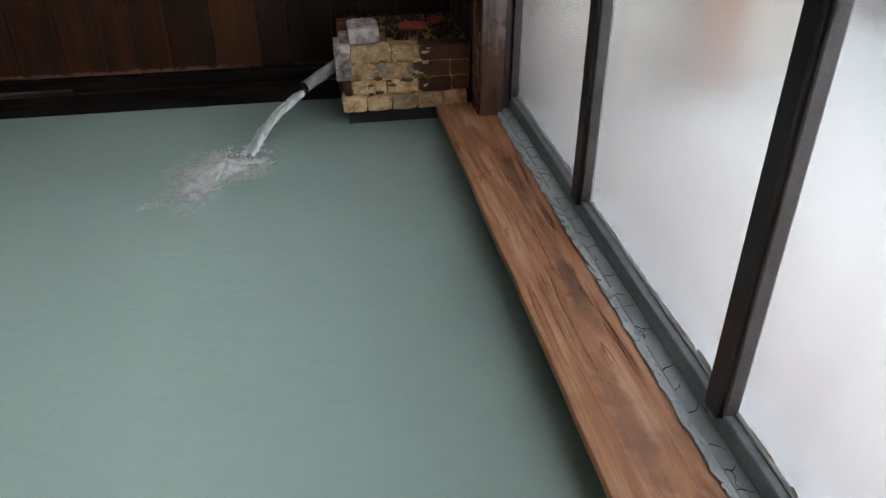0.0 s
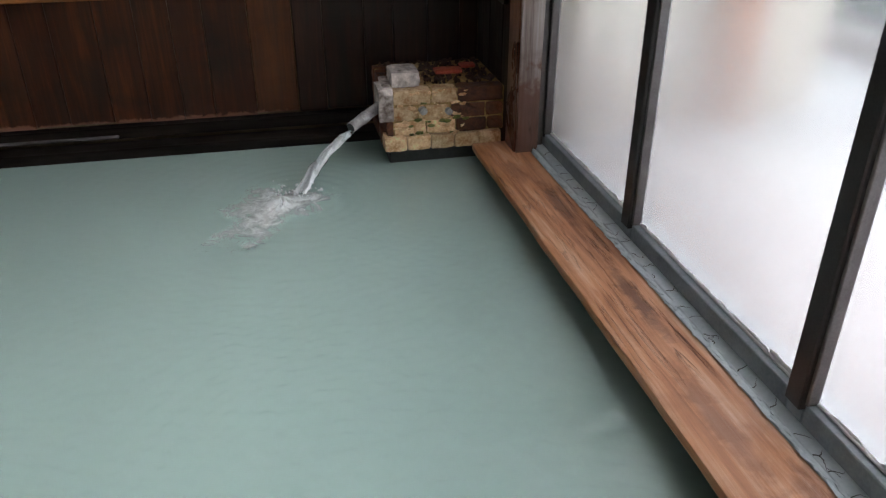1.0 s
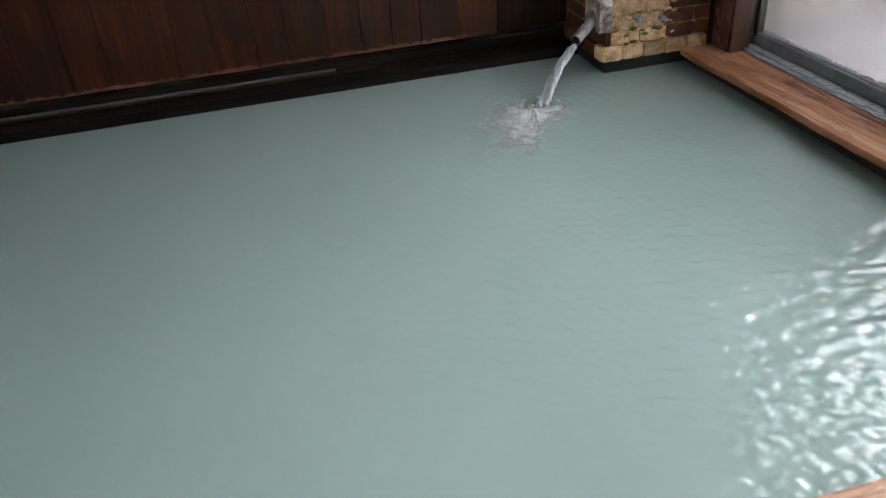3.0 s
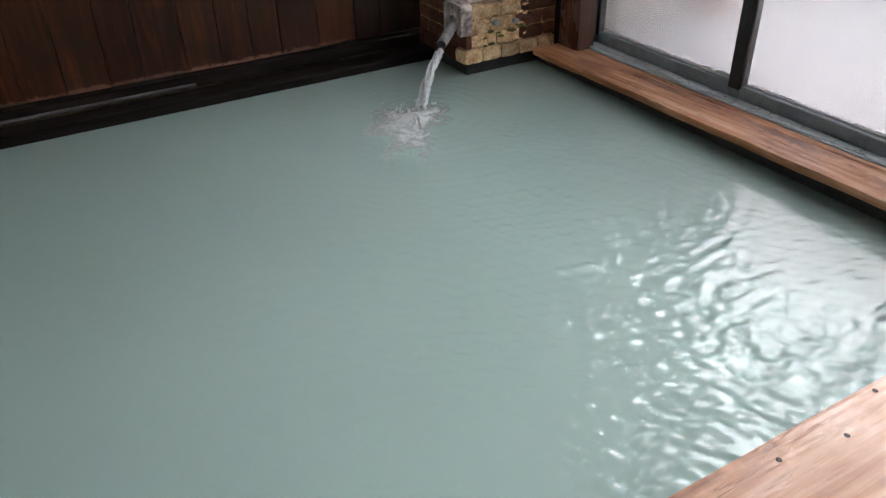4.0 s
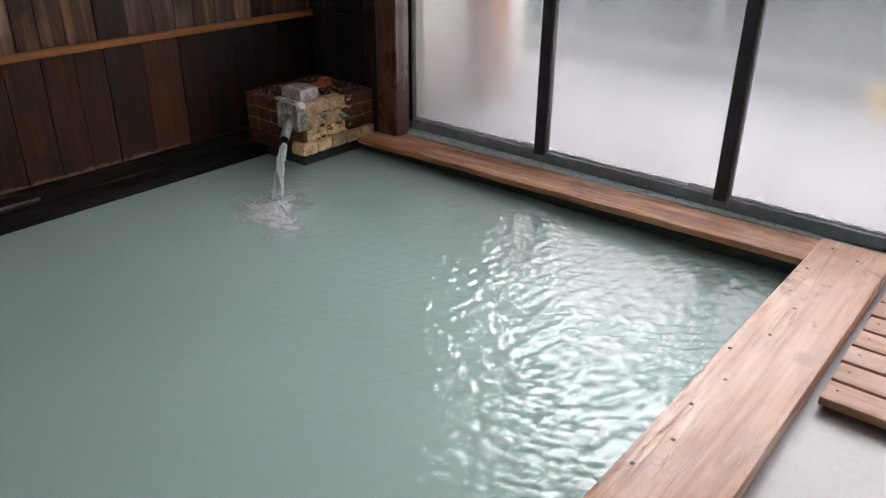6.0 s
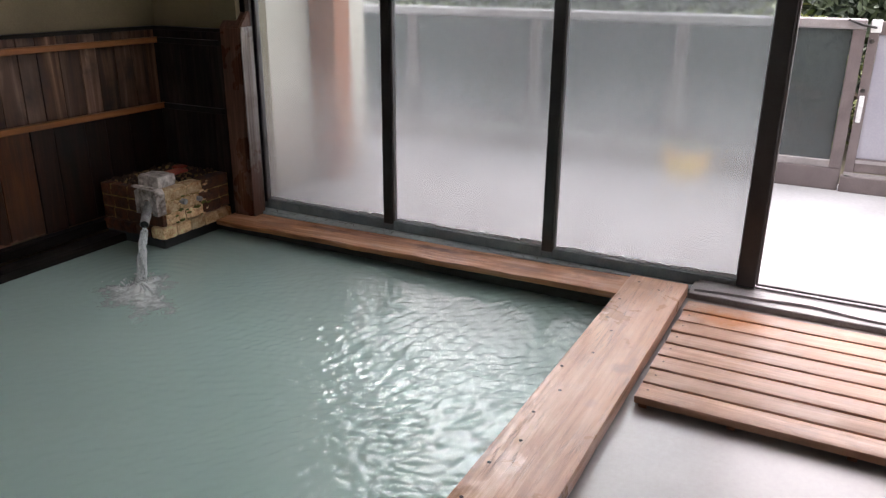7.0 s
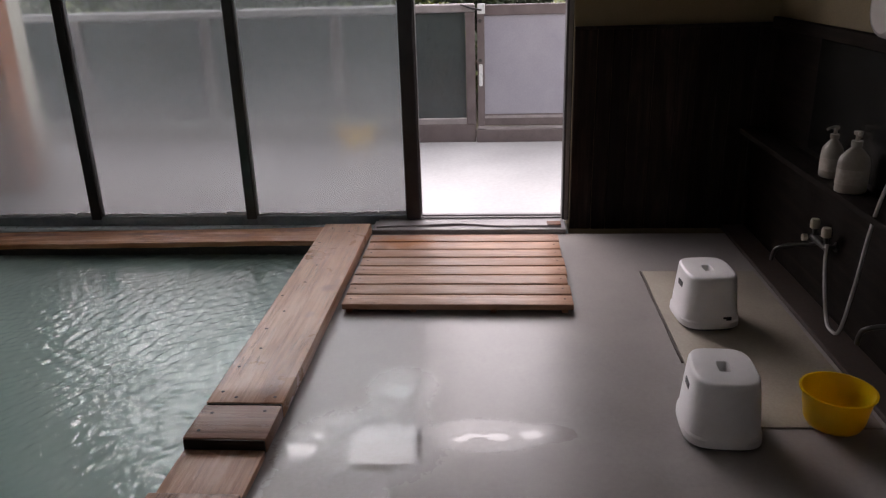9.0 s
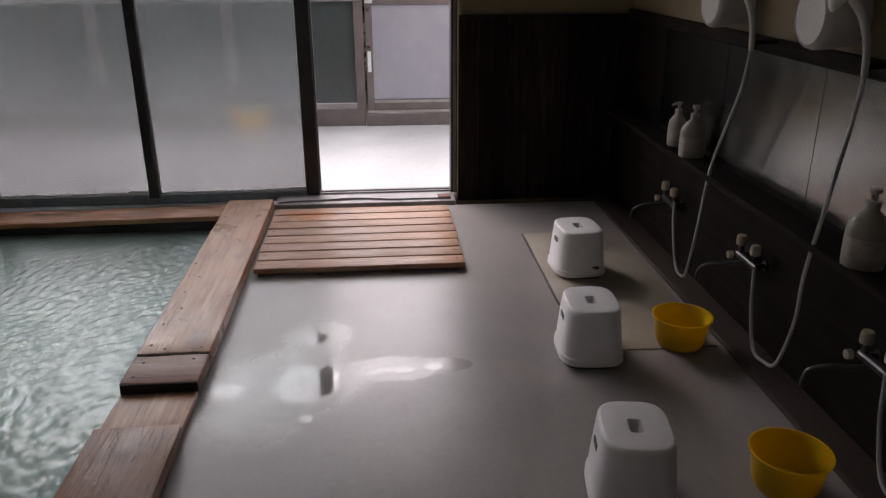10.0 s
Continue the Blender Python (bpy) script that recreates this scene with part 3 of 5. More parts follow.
M_WHITE_WATER = mottled("white_water_and_glints", (0.66, 0.72, 0.73), (0.92, 0.95, 0.95), 60.0, (0.08, 0.25), 0.5, 200)
M_WATER, M_STREAM, M_FOAM, M_GLASS, M_DIFFUSING, M_TINT, M_MIRROR, M_FLOOR = (
    water_material(), stream_material(), foam_material(), fogged_glass(), diffusing_glass(), tinted_glass(), mirror_material(), floor_material())
M_GROUND = mottled("garden_ground", (0.10, 0.09, 0.06), (0.2, 0.18, 0.12), 0.8, (0.8, 0.95), 0.3, 20)

# ---- the large structure ----
T = 0.16
structure("floor", box((END_X, ALCOVE_Y, FLOOR_Z - 0.3), (1.13, 0.80, FLOOR_Z)), M_FLOOR, "grey wet sealed concrete bath floor")
structure("pool_basin", add_box(add_box(box((END_X, 0.80, -1.0), (1.13, BACK_Y, -0.9)), (END_X, 0.80, -0.9), (1.13, 1.06, -0.065)), (1.03, 1.06, -0.9), (1.275, BACK_Y, -0.15)), M_POOL_WALL, "dark wet stone pool basin")
# the ceiling is out of view and made pale to bounce daylight around
structure("ceiling", box((END_X - T, ALCOVE_Y - T, CEIL_Z), (GLASS_X + 0.2, BACK_Y + T, CEIL_Z + 0.15)), M_CEIL, "unseen bathhouse ceiling, made pale to bounce daylight")

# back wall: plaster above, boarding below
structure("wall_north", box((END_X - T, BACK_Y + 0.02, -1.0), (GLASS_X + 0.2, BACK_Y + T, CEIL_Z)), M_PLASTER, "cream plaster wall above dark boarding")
# unseen end wall, pale and with a window added to brighten the room
WY0, WY1, WZ0, WZ1 = 1.5, 3.7, 1.2, 2.6
bm = box((END_X - T, ALCOVE_Y - T, -1.0), (END_X, WY0, CEIL_Z))
for lo, hi in (((WY1, -1.0), (BACK_Y + 0.02, CEIL_Z)), ((WY0, -1.0), (WY1, WZ0)), ((WY0, WZ1), (WY1, CEIL_Z))):
    add_box(bm, (END_X - T, *lo), (END_X, *hi))
structure("wall_west", bm, M_PLASTER_OUT, "unseen pale plaster end wall with an added window")
west = tagged(new("window_8"), "unseen end window in a dark aluminium frame, added for light", kind="structure")
for k in range(4):
    a, b_ = WY0 + k * (WY1 - WY0) / 4, WY0 + (k + 1) * (WY1 - WY0) / 4
    part("stile", box((END_X - 0.10, a, WZ0), (END_X - 0.04, a + 0.06, WZ1), 0.004), M_BRONZE, west)
    part("sill_rail", box((END_X - 0.10, a + 0.06, WZ0), (END_X - 0.04, b_, WZ0 + 0.06), 0.004), M_BRONZE, west)
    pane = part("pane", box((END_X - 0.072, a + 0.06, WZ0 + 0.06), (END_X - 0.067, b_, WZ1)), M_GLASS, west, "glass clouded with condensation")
    pane.visible_shadow = False
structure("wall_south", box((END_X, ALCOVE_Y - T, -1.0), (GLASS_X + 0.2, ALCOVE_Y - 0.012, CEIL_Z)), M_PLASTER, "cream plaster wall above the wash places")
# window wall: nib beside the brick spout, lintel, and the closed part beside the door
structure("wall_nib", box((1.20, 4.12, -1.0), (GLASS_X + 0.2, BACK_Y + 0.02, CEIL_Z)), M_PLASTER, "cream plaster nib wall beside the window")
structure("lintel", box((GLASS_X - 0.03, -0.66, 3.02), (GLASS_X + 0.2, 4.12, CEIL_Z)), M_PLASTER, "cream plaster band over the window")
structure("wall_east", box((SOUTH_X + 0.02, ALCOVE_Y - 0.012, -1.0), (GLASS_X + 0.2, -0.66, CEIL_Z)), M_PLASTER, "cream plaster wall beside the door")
structure("window_base", box((1.275, 0.77, -1.0), (GLASS_X + 0.2, 4.12, -0.108)), M_POOL_WALL, "dark base under the window sill")
structure("door_base", box((1.13, -0.66, -1.0), (GLASS_X + 0.2, 0.77, -0.115)), M_POOL_WALL, "dark base under the threshold")

# ---- the outdoors ----
structure("ground", box((GLASS_X + 0.2, -400, OUT_Z - 0.5), (800, 400, OUT_Z - 0.05)), M_GROUND, "garden earth beyond the terrace")
structure("yard", box((-300, -300, OUT_Z - 0.5), (END_X - T, 300, OUT_Z - 0.05)), M_GROUND, "unseen earth yard outside the added end window")
structure("terrace", box((GLASS_X + 0.2, -6, OUT_Z - 0.1), (4.62, 10, OUT_Z)), M_TERRACE, "wet pale concrete terrace")

# fence with a gate at the edge of the terrace
def fence():
    f = thing("fence", "mauve-brown metal terrace fence with dark tinted glass", "fence")
    X = 4.40
    for y0, y1 in ((0.10, 9.0), (-6.0, -1.28)):
        part("base_rail", box((X - 0.04, y0, OUT_Z), (X + 0.06, y1, 0.10), 0.006), M_FENCE, f)
        part("bottom_rail", box((X - 0.03, y0, 0.10), (X + 0.03, y1, 0.16), 0.004), M_FENCE_PALE, f, "pale worn sill rail")
        part("top_rail", box((X - 0.05, y0, 1.29), (X + 0.05, y1, 1.375), 0.012), M_FENCE_PALE, f, "pale weathered handrail")
    for y in (0.10, 1.55, 3.0, 4.45, 5.9, 7.35, 8.8, -1.40, -2.85, -4.3, -5.75):
        part("fence_post", box((X - 0.045, y, 0.10), (X + 0.045, y + 0.10, 1.29), 0.006), M_FENCE, f)
    for y in (0.205, 1.655, 3.105, 4.555, 6.005, 7.455, -2.745, -4.195, -5.645):
        part("glass_panel", box((X - 0.004, y, 0.165), (X + 0.004, y + 1.34, 1.288)), M_TINT, f, "dark tinted glass")
    return f


def gate():
    g = thing("gate", "closed mauve-brown metal gate with a frosted panel", "gate")
    X, Y0, Y1 = 4.38, 0.075, -1.26
    part("stile", box((X - 0.03, Y0 - 0.075, 0.05), (X + 0.03, Y0, 1.36), 0.006), M_FENCE, g)
    part("stile", box((X - 0.03, Y1, 0.05), (X + 0.03, Y1 + 0.085, 1.36), 0.006), M_FENCE, g)
    part("top_rail", box((X - 0.028, Y1 + 0.085, 1.25), (X + 0.028, Y0 - 0.075, 1.36), 0.006), M_FENCE, g)
    part("bottom_rail", box((X - 0.028, Y1 + 0.085, 0.085), (X + 0.028, Y0 - 0.075, 0.205), 0.006), M_FENCE, g)
    part("bead", box((X - 0.036, Y1 + 0.085, 0.165), (X - 0.029, Y0 - 0.075, 0.195), 0.002), M_FENCE_PALE, g, "pale worn bead")
    part("bead", box((X - 0.045, Y1, 0.055), (X - 0.031, Y0, 0.080), 0.002), M_FENCE_PALE, g, "pale worn drip strip")
    part("frosted_panel", box((X - 0.008, Y1 + 0.087, 0.207), (X + 0.008, Y0 - 0.077, 1.248), 0.0), M_GATE_PANEL, g, "grey-lilac frosted panel")
    part("latch_plate", box((X - 0.046, Y0 - 0.085, 1.27), (X - 0.031, Y0 - 0.005, 1.375), 0.004), M_LIMESCALE, g, "white latch plate")
    part("latch_arm", tube([(X - 0.06, Y0 - 0.05, 1.31), (X - 0.06, Y0 + 0.06, 1.33), (X - 0.055, Y0 + 0.17, 1.37)], 0.010, 8), M_CHROME, g, "chrome latch arm")
    for z in (1.20, 0.79):
        part("bolt", lathe([(0.0, 0), (0.02, 0.0), (0.02, 0.012), (0.0, 0.014)], (0, 0, 0), 12), M_CHROME, g).matrix_basis = pose(X - 0.031, Y0 - 0.03, z, 0, -90, 0)
    part("pull_handle", box((X - 0.055, Y0 - 0.055, 0.52), (X - 0.031, Y0 - 0.015, 0.75), 0.008, 2), M_LIMESCALE, g, "white pull handle")
    for z in (1.12, 0.32):
        part("hinge", box((X - 0.045, Y1 - 0.01, z), (X - 0.031, Y1 + 0.03, z + 0.12), 0.004), M_CHROME, g)
    part("gate_threshold", box((X - 0.05, Y1 - 0.02, OUT_Z), (X + 0.05, Y0 + 0.02, 0.04), 0.006), M_FENCE, g)
    part("hinge_post", box((X - 0.03, Y1 - 0.14, OUT_Z), (X + 0.07, Y1 - 0.022, 1.36), 0.006), M_FENCE, g)
    return g


fence()
gate()


def bush(place, radius, height, leaves, leaf_mat, size, label, seed, category="bush"):
    """Stems and a crown of small leaves in uneven clumps."""
    rng = random.Random(seed)
    b = thing("bush", label, category, place)
    clumps = []
    for _ in range(16):
        a, r = rng.uniform(0, 2 * math.pi), radius * math.sqrt(rng.random()) * 0.85
        z = height * rng.uniform(0.18, 0.95) * (1 - 0.35 * (r / radius) ** 2)
        clumps.append((Vector((r * math.cos(a), r * math.sin(a), z)), rng.uniform(0.25, 0.5) * radius * 0.8))
    bm = bmesh.new()
    for c, _ in clumps[:8]:
        mid = c * 0.5 + Vector((rng.uniform(-0.1, 0.1), rng.uniform(-0.1, 0.1), 0.1))
        tube([(rng.uniform(-0.1, 0.1), rng.uniform(-0.1, 0.1), -0.1), mid, c], [0.05, 0.03, 0.008], 6, True, bm)
    part("stems", bm, M_TRUNK, b)
    verts, faces = [], []
    for i in range(leaves):
        c, r = clumps[rng.randrange(len(clumps))]
        d = Vector((rng.gauss(0, 1), rng.gauss(0, 1), rng.gauss(0, 0.8))).normalized()
        p = c + d * r * rng.random() ** 0.35
        n = (d + Vector((rng.gauss(0, 0.6), rng.gauss(0, 0.6), rng.gauss(0.4, 0.6)))).normalized()
        u = n.orthogonal().normalized()
        u.rotate(Matrix.Rotation(rng.uniform(0, 6.28), 3, n))
        w = n.cross(u)
        s = size * rng.uniform(0.6, 1.3)
        k = len(verts)
        verts += [p - u * s, p + w * s * 0.42 + n * s * 0.12, p + u * s, p - w * s * 0.42 + n * s * 0.12]
        faces += [(k, k + 1, k + 2), (k, k + 2, k + 3)]
    me = bpy.data.meshes.new("crown")
    me.from_pydata([tuple(q) for q in verts], [], faces)
    me.materials.append(leaf_mat)
    crown = new("crown", me)
    crown.parent = b
    return b


for i, (x, y, r, h, n, mat, s, lab) in enumerate((
        (6.0, 3.9, 1.3, 2.6, 4200, M_LEAF_DARK, 0.075, "dense dark evergreen garden bush"),
        (6.4, 1.6, 1.4, 2.4, 4200, M_LEAF, 0.07, "yellow-green leafy garden bush behind the fence"),
        (6.0, -0.3, 1.2, 2.2, 4000, M_LEAF, 0.065, "yellow-green leafy garden bush behind the gate"),
        (7.6, -1.9, 1.7, 3.0, 4600, M_LEAF_DARK, 0.08, "dense dark evergreen garden bush"),
        (8.2, 0.6, 1.8, 3.1, 4600, M_LEAF_DARK, 0.085, "tall dark evergreen garden bush"),
        (8.3, 3.0, 1.8, 3.0, 4600, M_LEAF_DARK, 0.085, "tall dark evergreen garden bush"),
        (7.6, 6.0, 2.0, 3.2, 4600, M_LEAF_DARK, 0.085, "broad dark evergreen garden bush"),
        (9.6, 1.6, 2.4, 3.4, 5200, M_LEAF_DARK, 0.11, "tall dark evergreen garden bush"),
        (9.4, -1.0, 2.3, 3.4, 5200, M_LEAF_DARK, 0.11, "tall dark evergreen garden bush"),
        (9.6, 4.4, 2.4, 3.5, 5200, M_LEAF_DARK, 0.11, "tall dark evergreen garden bush"),
        (6.0, 5.6, 1.3, 2.5, 4000, M_LEAF, 0.07, "yellow-green leafy garden bush"),
        (6.2, -3.4, 1.4, 2.5, 4000, M_LEAF, 0.07, "yellow-green leafy garden bush"))):
    bush((x, y, OUT_Z - 0.05), r, h * 0.70, n, mat, s, lab, 40 + i)
bush((5.0, 0.62, OUT_Z - 0.05), 0.34, 0.98, 500, M_LEAF_ORANGE, 0.045, "low shrub with orange autumn leaves", 77)

# the house's outer wall with a timber post, beside the terrace
structure("wall_outer", box((GLASS_X + 0.2, 4.42, OUT_Z - 0.3), (3.3, 4.6, 3.0)), M_PLASTER_OUT, "cream plaster outer wall beside the terrace")
wp = thing("veranda_post", "red-brown square timber veranda post outside the window", "post")
part("shaft", box((2.42, 4.14, OUT_Z), (2.66, 4.41, 3.0), 0.012, 2), M_OUT_POST, wp)
yt = thing("tub", "yellow plastic tub standing on the terrace", "tub", (4.25, 1.42, OUT_Z))
part("tub_body", lathe([(0.15, 0.0), (0.165, 0.01), (0.21, 0.22), (0.225, 0.226), (0.225, 0.238), (0.205, 0.238), (0.16, 0.02), (0.0, 0.018)], sides=28), M_YELLOW_TUB, yt, "", True)

# ---- windows: three steamed panes in dark sliding frames, and the open doorway ----
PANE_Y = ((2.976, 4.066), (1.755, 2.90), (0.535, 1.68))
HEAD_Z = 2.10


def window(i, y0, y1):
    w = tagged(new("window_%d" % i), "steamed-up window pane in a dark aluminium frame", kind="structure")
    x0, x1 = 1.327, 1.384
    part("bottom_rail", box((x0 + 0.008, y0, -0.062), (x1, y1, 0.010), 0.004), M_RAIL_BLUE, w, "blue-grey painted bottom rail")
    part("top_rail", box((x0 + 0.008, y0, HEAD_Z), (x1, y1, HEAD_Z + 0.06), 0.004), M_BRONZE, w)
    part("glazing_bead", box((1.365, y0 + 0.002, 0.010), (1.377, y1 - 0.002, 0.020), 0.003), M_LIMESCALE, w, "white scaled glazing bead")
    part("glazing_bead", box((1.366, y0, 0.020), (1.377, y0 + 0.008, HEAD_Z), 0.002), M_BEAD, w)
    part("glazing_bead", box((1.366, y1 - 0.008, 0.020), (1.377, y1, HEAD_Z), 0.002), M_BEAD, w)
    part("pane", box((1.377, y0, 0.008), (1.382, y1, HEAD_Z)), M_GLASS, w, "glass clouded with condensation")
    return w


for i, (a, b_) in enumerate(PANE_Y):
    window(i + 1, a, b_)
frame_1 = tagged(new("window_frame"), "dark bronze aluminium window and door frame", kind="structure")
for y0, y1, x0 in ((2.90, 2.976, 1.317), (1.68, 1.755, 1.317), (0.43, 0.535, 1.312), (4.066, 4.10, 1.332)):
    part("stile", box((x0, y0 + 0.001, -0.011), (1.388, y1 - 0.001, 2.16), 0.005), M_BRONZE, frame_1)
    part("stile_foot", box((1.335, y0 + 0.001, -0.062), (1.384, y1 - 0.001, -0.0115), 0.003), M_RAIL_BLUE, frame_1, "blue-grey painted rail under the stile")
    part("stile_lip", box((1.332, y0 - 0.012, 0.0105), (1.372, y0 + 0.001, 2.10), 0.003), M_BRONZE_PALE, frame_1, "paler stile lip")
part("frame_lining", box((1.2985, 4.085, -0.06), (1.3315, 4.119, 2.16), 0.003), M_BRONZE_PALE, frame_1)
part("door_jamb", box((1.302, -0.66, -0.02), (1.432, -0.612, 2.16), 0.005), M_BRONZE, frame_1)
# pale strip paints in the light reflected along the jamb
part("jamb_strip", box((1.294, -0.655, -0.02), (1.302, -0.628, 2.16), 0.002), M_BRONZE_PALE, frame_1, "pale jamb edge, reflected light put into its colour")
part("door_head", box((1.317, -0.612, 2.10), (1.432, 0.43, 2.16), 0.004), M_BRONZE, frame_1)
part("door_track", box((1.332, -0.612, -0.018), (1.357, 0.43, -0.006), 0.003), M_BRONZE_PALE, frame_1)
part("door_track", box((1.387, -0.612, -0.018), (1.407, 0.43, -0.004), 0.003), M_BRONZE_PALE, frame_1)

part("transom_bar", box((1.312, -0.66, 2.161), (1.432, 4.119, 2.235), 0.005), M_BRONZE, frame_1)
part("head_bar", box((1.312, -0.66, 2.965), (1.432, 4.119, 3.019), 0.005), M_BRONZE, frame_1)
for y in (-0.66, 0.463, 1.697, 2.917, 4.075):
    part("transom_post", box((1.322, y, 2.236), (1.42, y + 0.044, 2.964), 0.004), M_BRONZE, frame_1)


def transom(i, y0, y1):
    """A fixed light over the sliding panes."""
    w = tagged(new("window_%d" % i), "upper window light over the transom bar", kind="structure")
    pane = part("pane", box((1.370, y0, 2.236), (1.375, y1, 2.964)), M_DIFFUSING, w, "evenly diffusing glass")
    pane.visible_shadow = False
    return w


# solid panel in place of glass, added out of view to dim the floor
structure("wall_door_head", box((1.345, -0.616, 2.236), (1.415, 0.462, 2.964)), M_PLASTER, "unseen plaster panel over the doorway, added to block light")
for i, (a, b_) in enumerate(((2.962, 4.074), (1.742, 2.916), (0.508, 1.696))):
    transom(4 + i, a, b_)

rng = random.Random(17)
bm = bmesh.new()
for y0, y1 in PANE_Y:
    for k in range(46):
        y = y0 + 0.03 + (y1 - y0 - 0.06) * rng.random()
        heavy = math.exp(-((y - y0 - 0.1) / 0.16) ** 2)
        r = rng.uniform(0.004, 0.009) + 0.012 * heavy * rng.random()
        bmesh.ops.create_icosphere(bm, subdivisions=1, radius=r, matrix=Matrix.Translation((1.3735, y, 0.019 + 0.35 * r)) @ Matrix.Diagonal((0.35, 2.2, 0.8, 1)))
for v in bm.verts:
    v.co += Vector((0, rng.uniform(-0.003, 0.003), rng.uniform(-0.002, 0.002)))
tagged(part("scale_crust", bm, M_LIMESCALE), "white mineral crust along the foot of the window glass", "mineral crust", kind="stuff")

# sill with flaking pale blue paint
def plank_rise(y):
    """The plank under the window climbs a little from the corner post towards the doorway."""
    return 0.007 + 0.0115 * (4.27 - y)


def sill_rise(y):
    return min(plank_rise(y), 0.0215)


rng = random.Random(3)
bm = box((1.262, 0.775, -0.115), (1.53, 4.12, -0.086), 0.004)
for v in bm.verts:
    v.co.z += sill_rise(v.co.y) if v.co.z > -0.1 else 0.0
structure("window_sill", add_box(bm, (1.288, 0.775, -0.086), (1.53, 4.12, -0.064), 0.004), M_SILL_BLUE, "window sill with flaking pale blue paint")
bm = bmesh.new()
for k in range(150):
    y, x = rng.uniform(0.85, 4.05), 1.262 + rng.random() ** 2 * 0.02
    r = rng.uniform(0.006, 0.022)
    q = [(x + r * 0.5 * math.cos(a) * rng.uniform(0.6, 1.3), y + r * 1.6 * math.sin(a) * rng.uniform(0.6, 1.3)) for a in (0.3, 1.3, 2.4, 3.4, 4.4, 5.5)]
    lift = rng.uniform(0.001, 0.006)
    top = [bm.verts.new((a, b_, -0.084 + lift + rng.uniform(-0.001, 0.002))) for a, b_ in q]
    low = [bm.verts.new((a, b_, -0.0862 + lift * 0.4)) for a, b_ in q]
    bm.faces.new(top)
    for a in range(6):
        bm.faces.new((top[a], low[a], low[(a + 1) % 6], top[(a + 1) % 6]))
for v in bm.verts:
    v.co.z += 0.001 + sill_rise(v.co.y)
tagged(part("paint_flakes", bm, M_SILL_BLUE), "curled flakes of pale blue paint on the sill", "paint flakes", kind="stuff")

rng = random.Random(29)
bm = bmesh.new()
y = 0.86
while y < 4.0:
    # a curled tongue of old paint reaching out over the plank, with a crack beside it
    w = rng.uniform(0.05, 0.16)
    pts = []
    for k in range(7):
        f = k / 6
        pts.append((1.259 - 0.011 * rng.random() * math.sin(math.pi * f) - 0.004, y + f * (w - 0.008)))
    lift = rng.uniform(0.003, 0.009)
    low_, high_ = [], []
    for x, yy in pts:
        low_.append(bm.verts.new((x, yy, -0.0935 + lift)))
        high_.append(bm.verts.new((1.274, yy, -0.0845 + lift * 0.3)))
    under = [bm.verts.new(v.co - Vector((0, 0, 0.0022))) for v in low_]
    back_ = [bm.verts.new(v.co - Vector((0, 0, 0.0022))) for v in high_]
    for k in range(6):
        bm.faces.new((low_[k], low_[k + 1], high_[k + 1], high_[k]))
        bm.faces.new((under[k], back_[k], back_[k + 1], under[k + 1]))
        bm.faces.new((low_[k], under[k], under[k + 1], low_[k + 1]))
    bm.faces.new((low_[0], high_[0], back_[0], under[0]))
    bm.faces.new((low_[6], under[6], back_[6], high_[6]))
    y += w + (rng.uniform(0.0, 0.05) if rng.random() < 0.4 else 0.0)
for v in bm.verts:
    v.co.z += plank_rise(v.co.y) if v.co.x < 1.268 else sill_rise(v.co.y)
tagged(part("peeling_paint", bm, M_SILL_BLUE), "cracked peeling edge of pale blue sill paint", "peeling paint", kind="stuff")


def sill_cracks():
    """Thin dark cracks that run across the painted sill and fork along it."""
    rng = random.Random(64)
    verts, faces = [], []

    def crack(x, y, heading, n, width):
        for k in range(n):
            heading += rng.gauss(0, 0.5)
            step = rng.uniform(0.006, 0.014)
            x1, y1 = x + step * math.cos(heading), y + step * math.sin(heading)
            if not 1.291 < x1 < 1.342:
                break
            w0, w1 = width * (1 - k / n), width * (1 - (k + 1) / n) + 0.0003
            nx, ny = -math.sin(heading), math.cos(heading)
            i = len(verts)
            for px, py, w in ((x, y, w0), (x1, y1, w1)):
                for side in (-1, 1):
                    for z in (-0.0645, -0.0632):
                        verts.append((px + side * w * nx, py + side * w * ny, z))
            faces.extend([tuple(i + j for j in q) for q in ((1, 3, 7, 5), (0, 1, 5, 4), (2, 6, 7, 3), (0, 2, 3, 1), (4, 5, 7, 6))])
            if rng.random() < 0.12 and n > 5:
                crack(x1, y1, heading + rng.choice((-1.2, 1.2)), n // 2, w1)
            x, y = x1, y1

    y = 0.85
    while y < 4.0:
        crack(1.2915, y, rng.gauss(0, 0.25), rng.randint(4, 9), rng.uniform(0.0008, 0.0022))
        y += rng.uniform(0.05, 0.16)
    me = bpy.data.meshes.new("sill_cracks")
    me.from_pydata(verts, [], faces)
    me.materials.append(M_HOLE)
    tagged(new("sill_cracks", me), "dark cracks across pale blue sill paint", "paint cracks", kind="stuff")


sill_cracks()

# threshold of the doorway: a pale slab under a worn, wavy upper layer
structure("door_sill", box((1.13, -0.632, -0.115), (1.53, 0.770, -0.034), 0.008, 2), M_CONCRETE, "wet pale concrete threshold of the doorway")
bm = bmesh.new()
front = []
for k in range(41):
    y = -0.60 + 1.34 * k / 40
    front.append((1.188 + 0.022 * math.sin(5.2 * y + 0.6) + 0.008 * math.sin(13 * y), y))
ring = front + [(1.335, 0.74), (1.335, -0.60)]
low_ring = [bm.verts.new((x, y, -0.0335)) for x, y in ring]
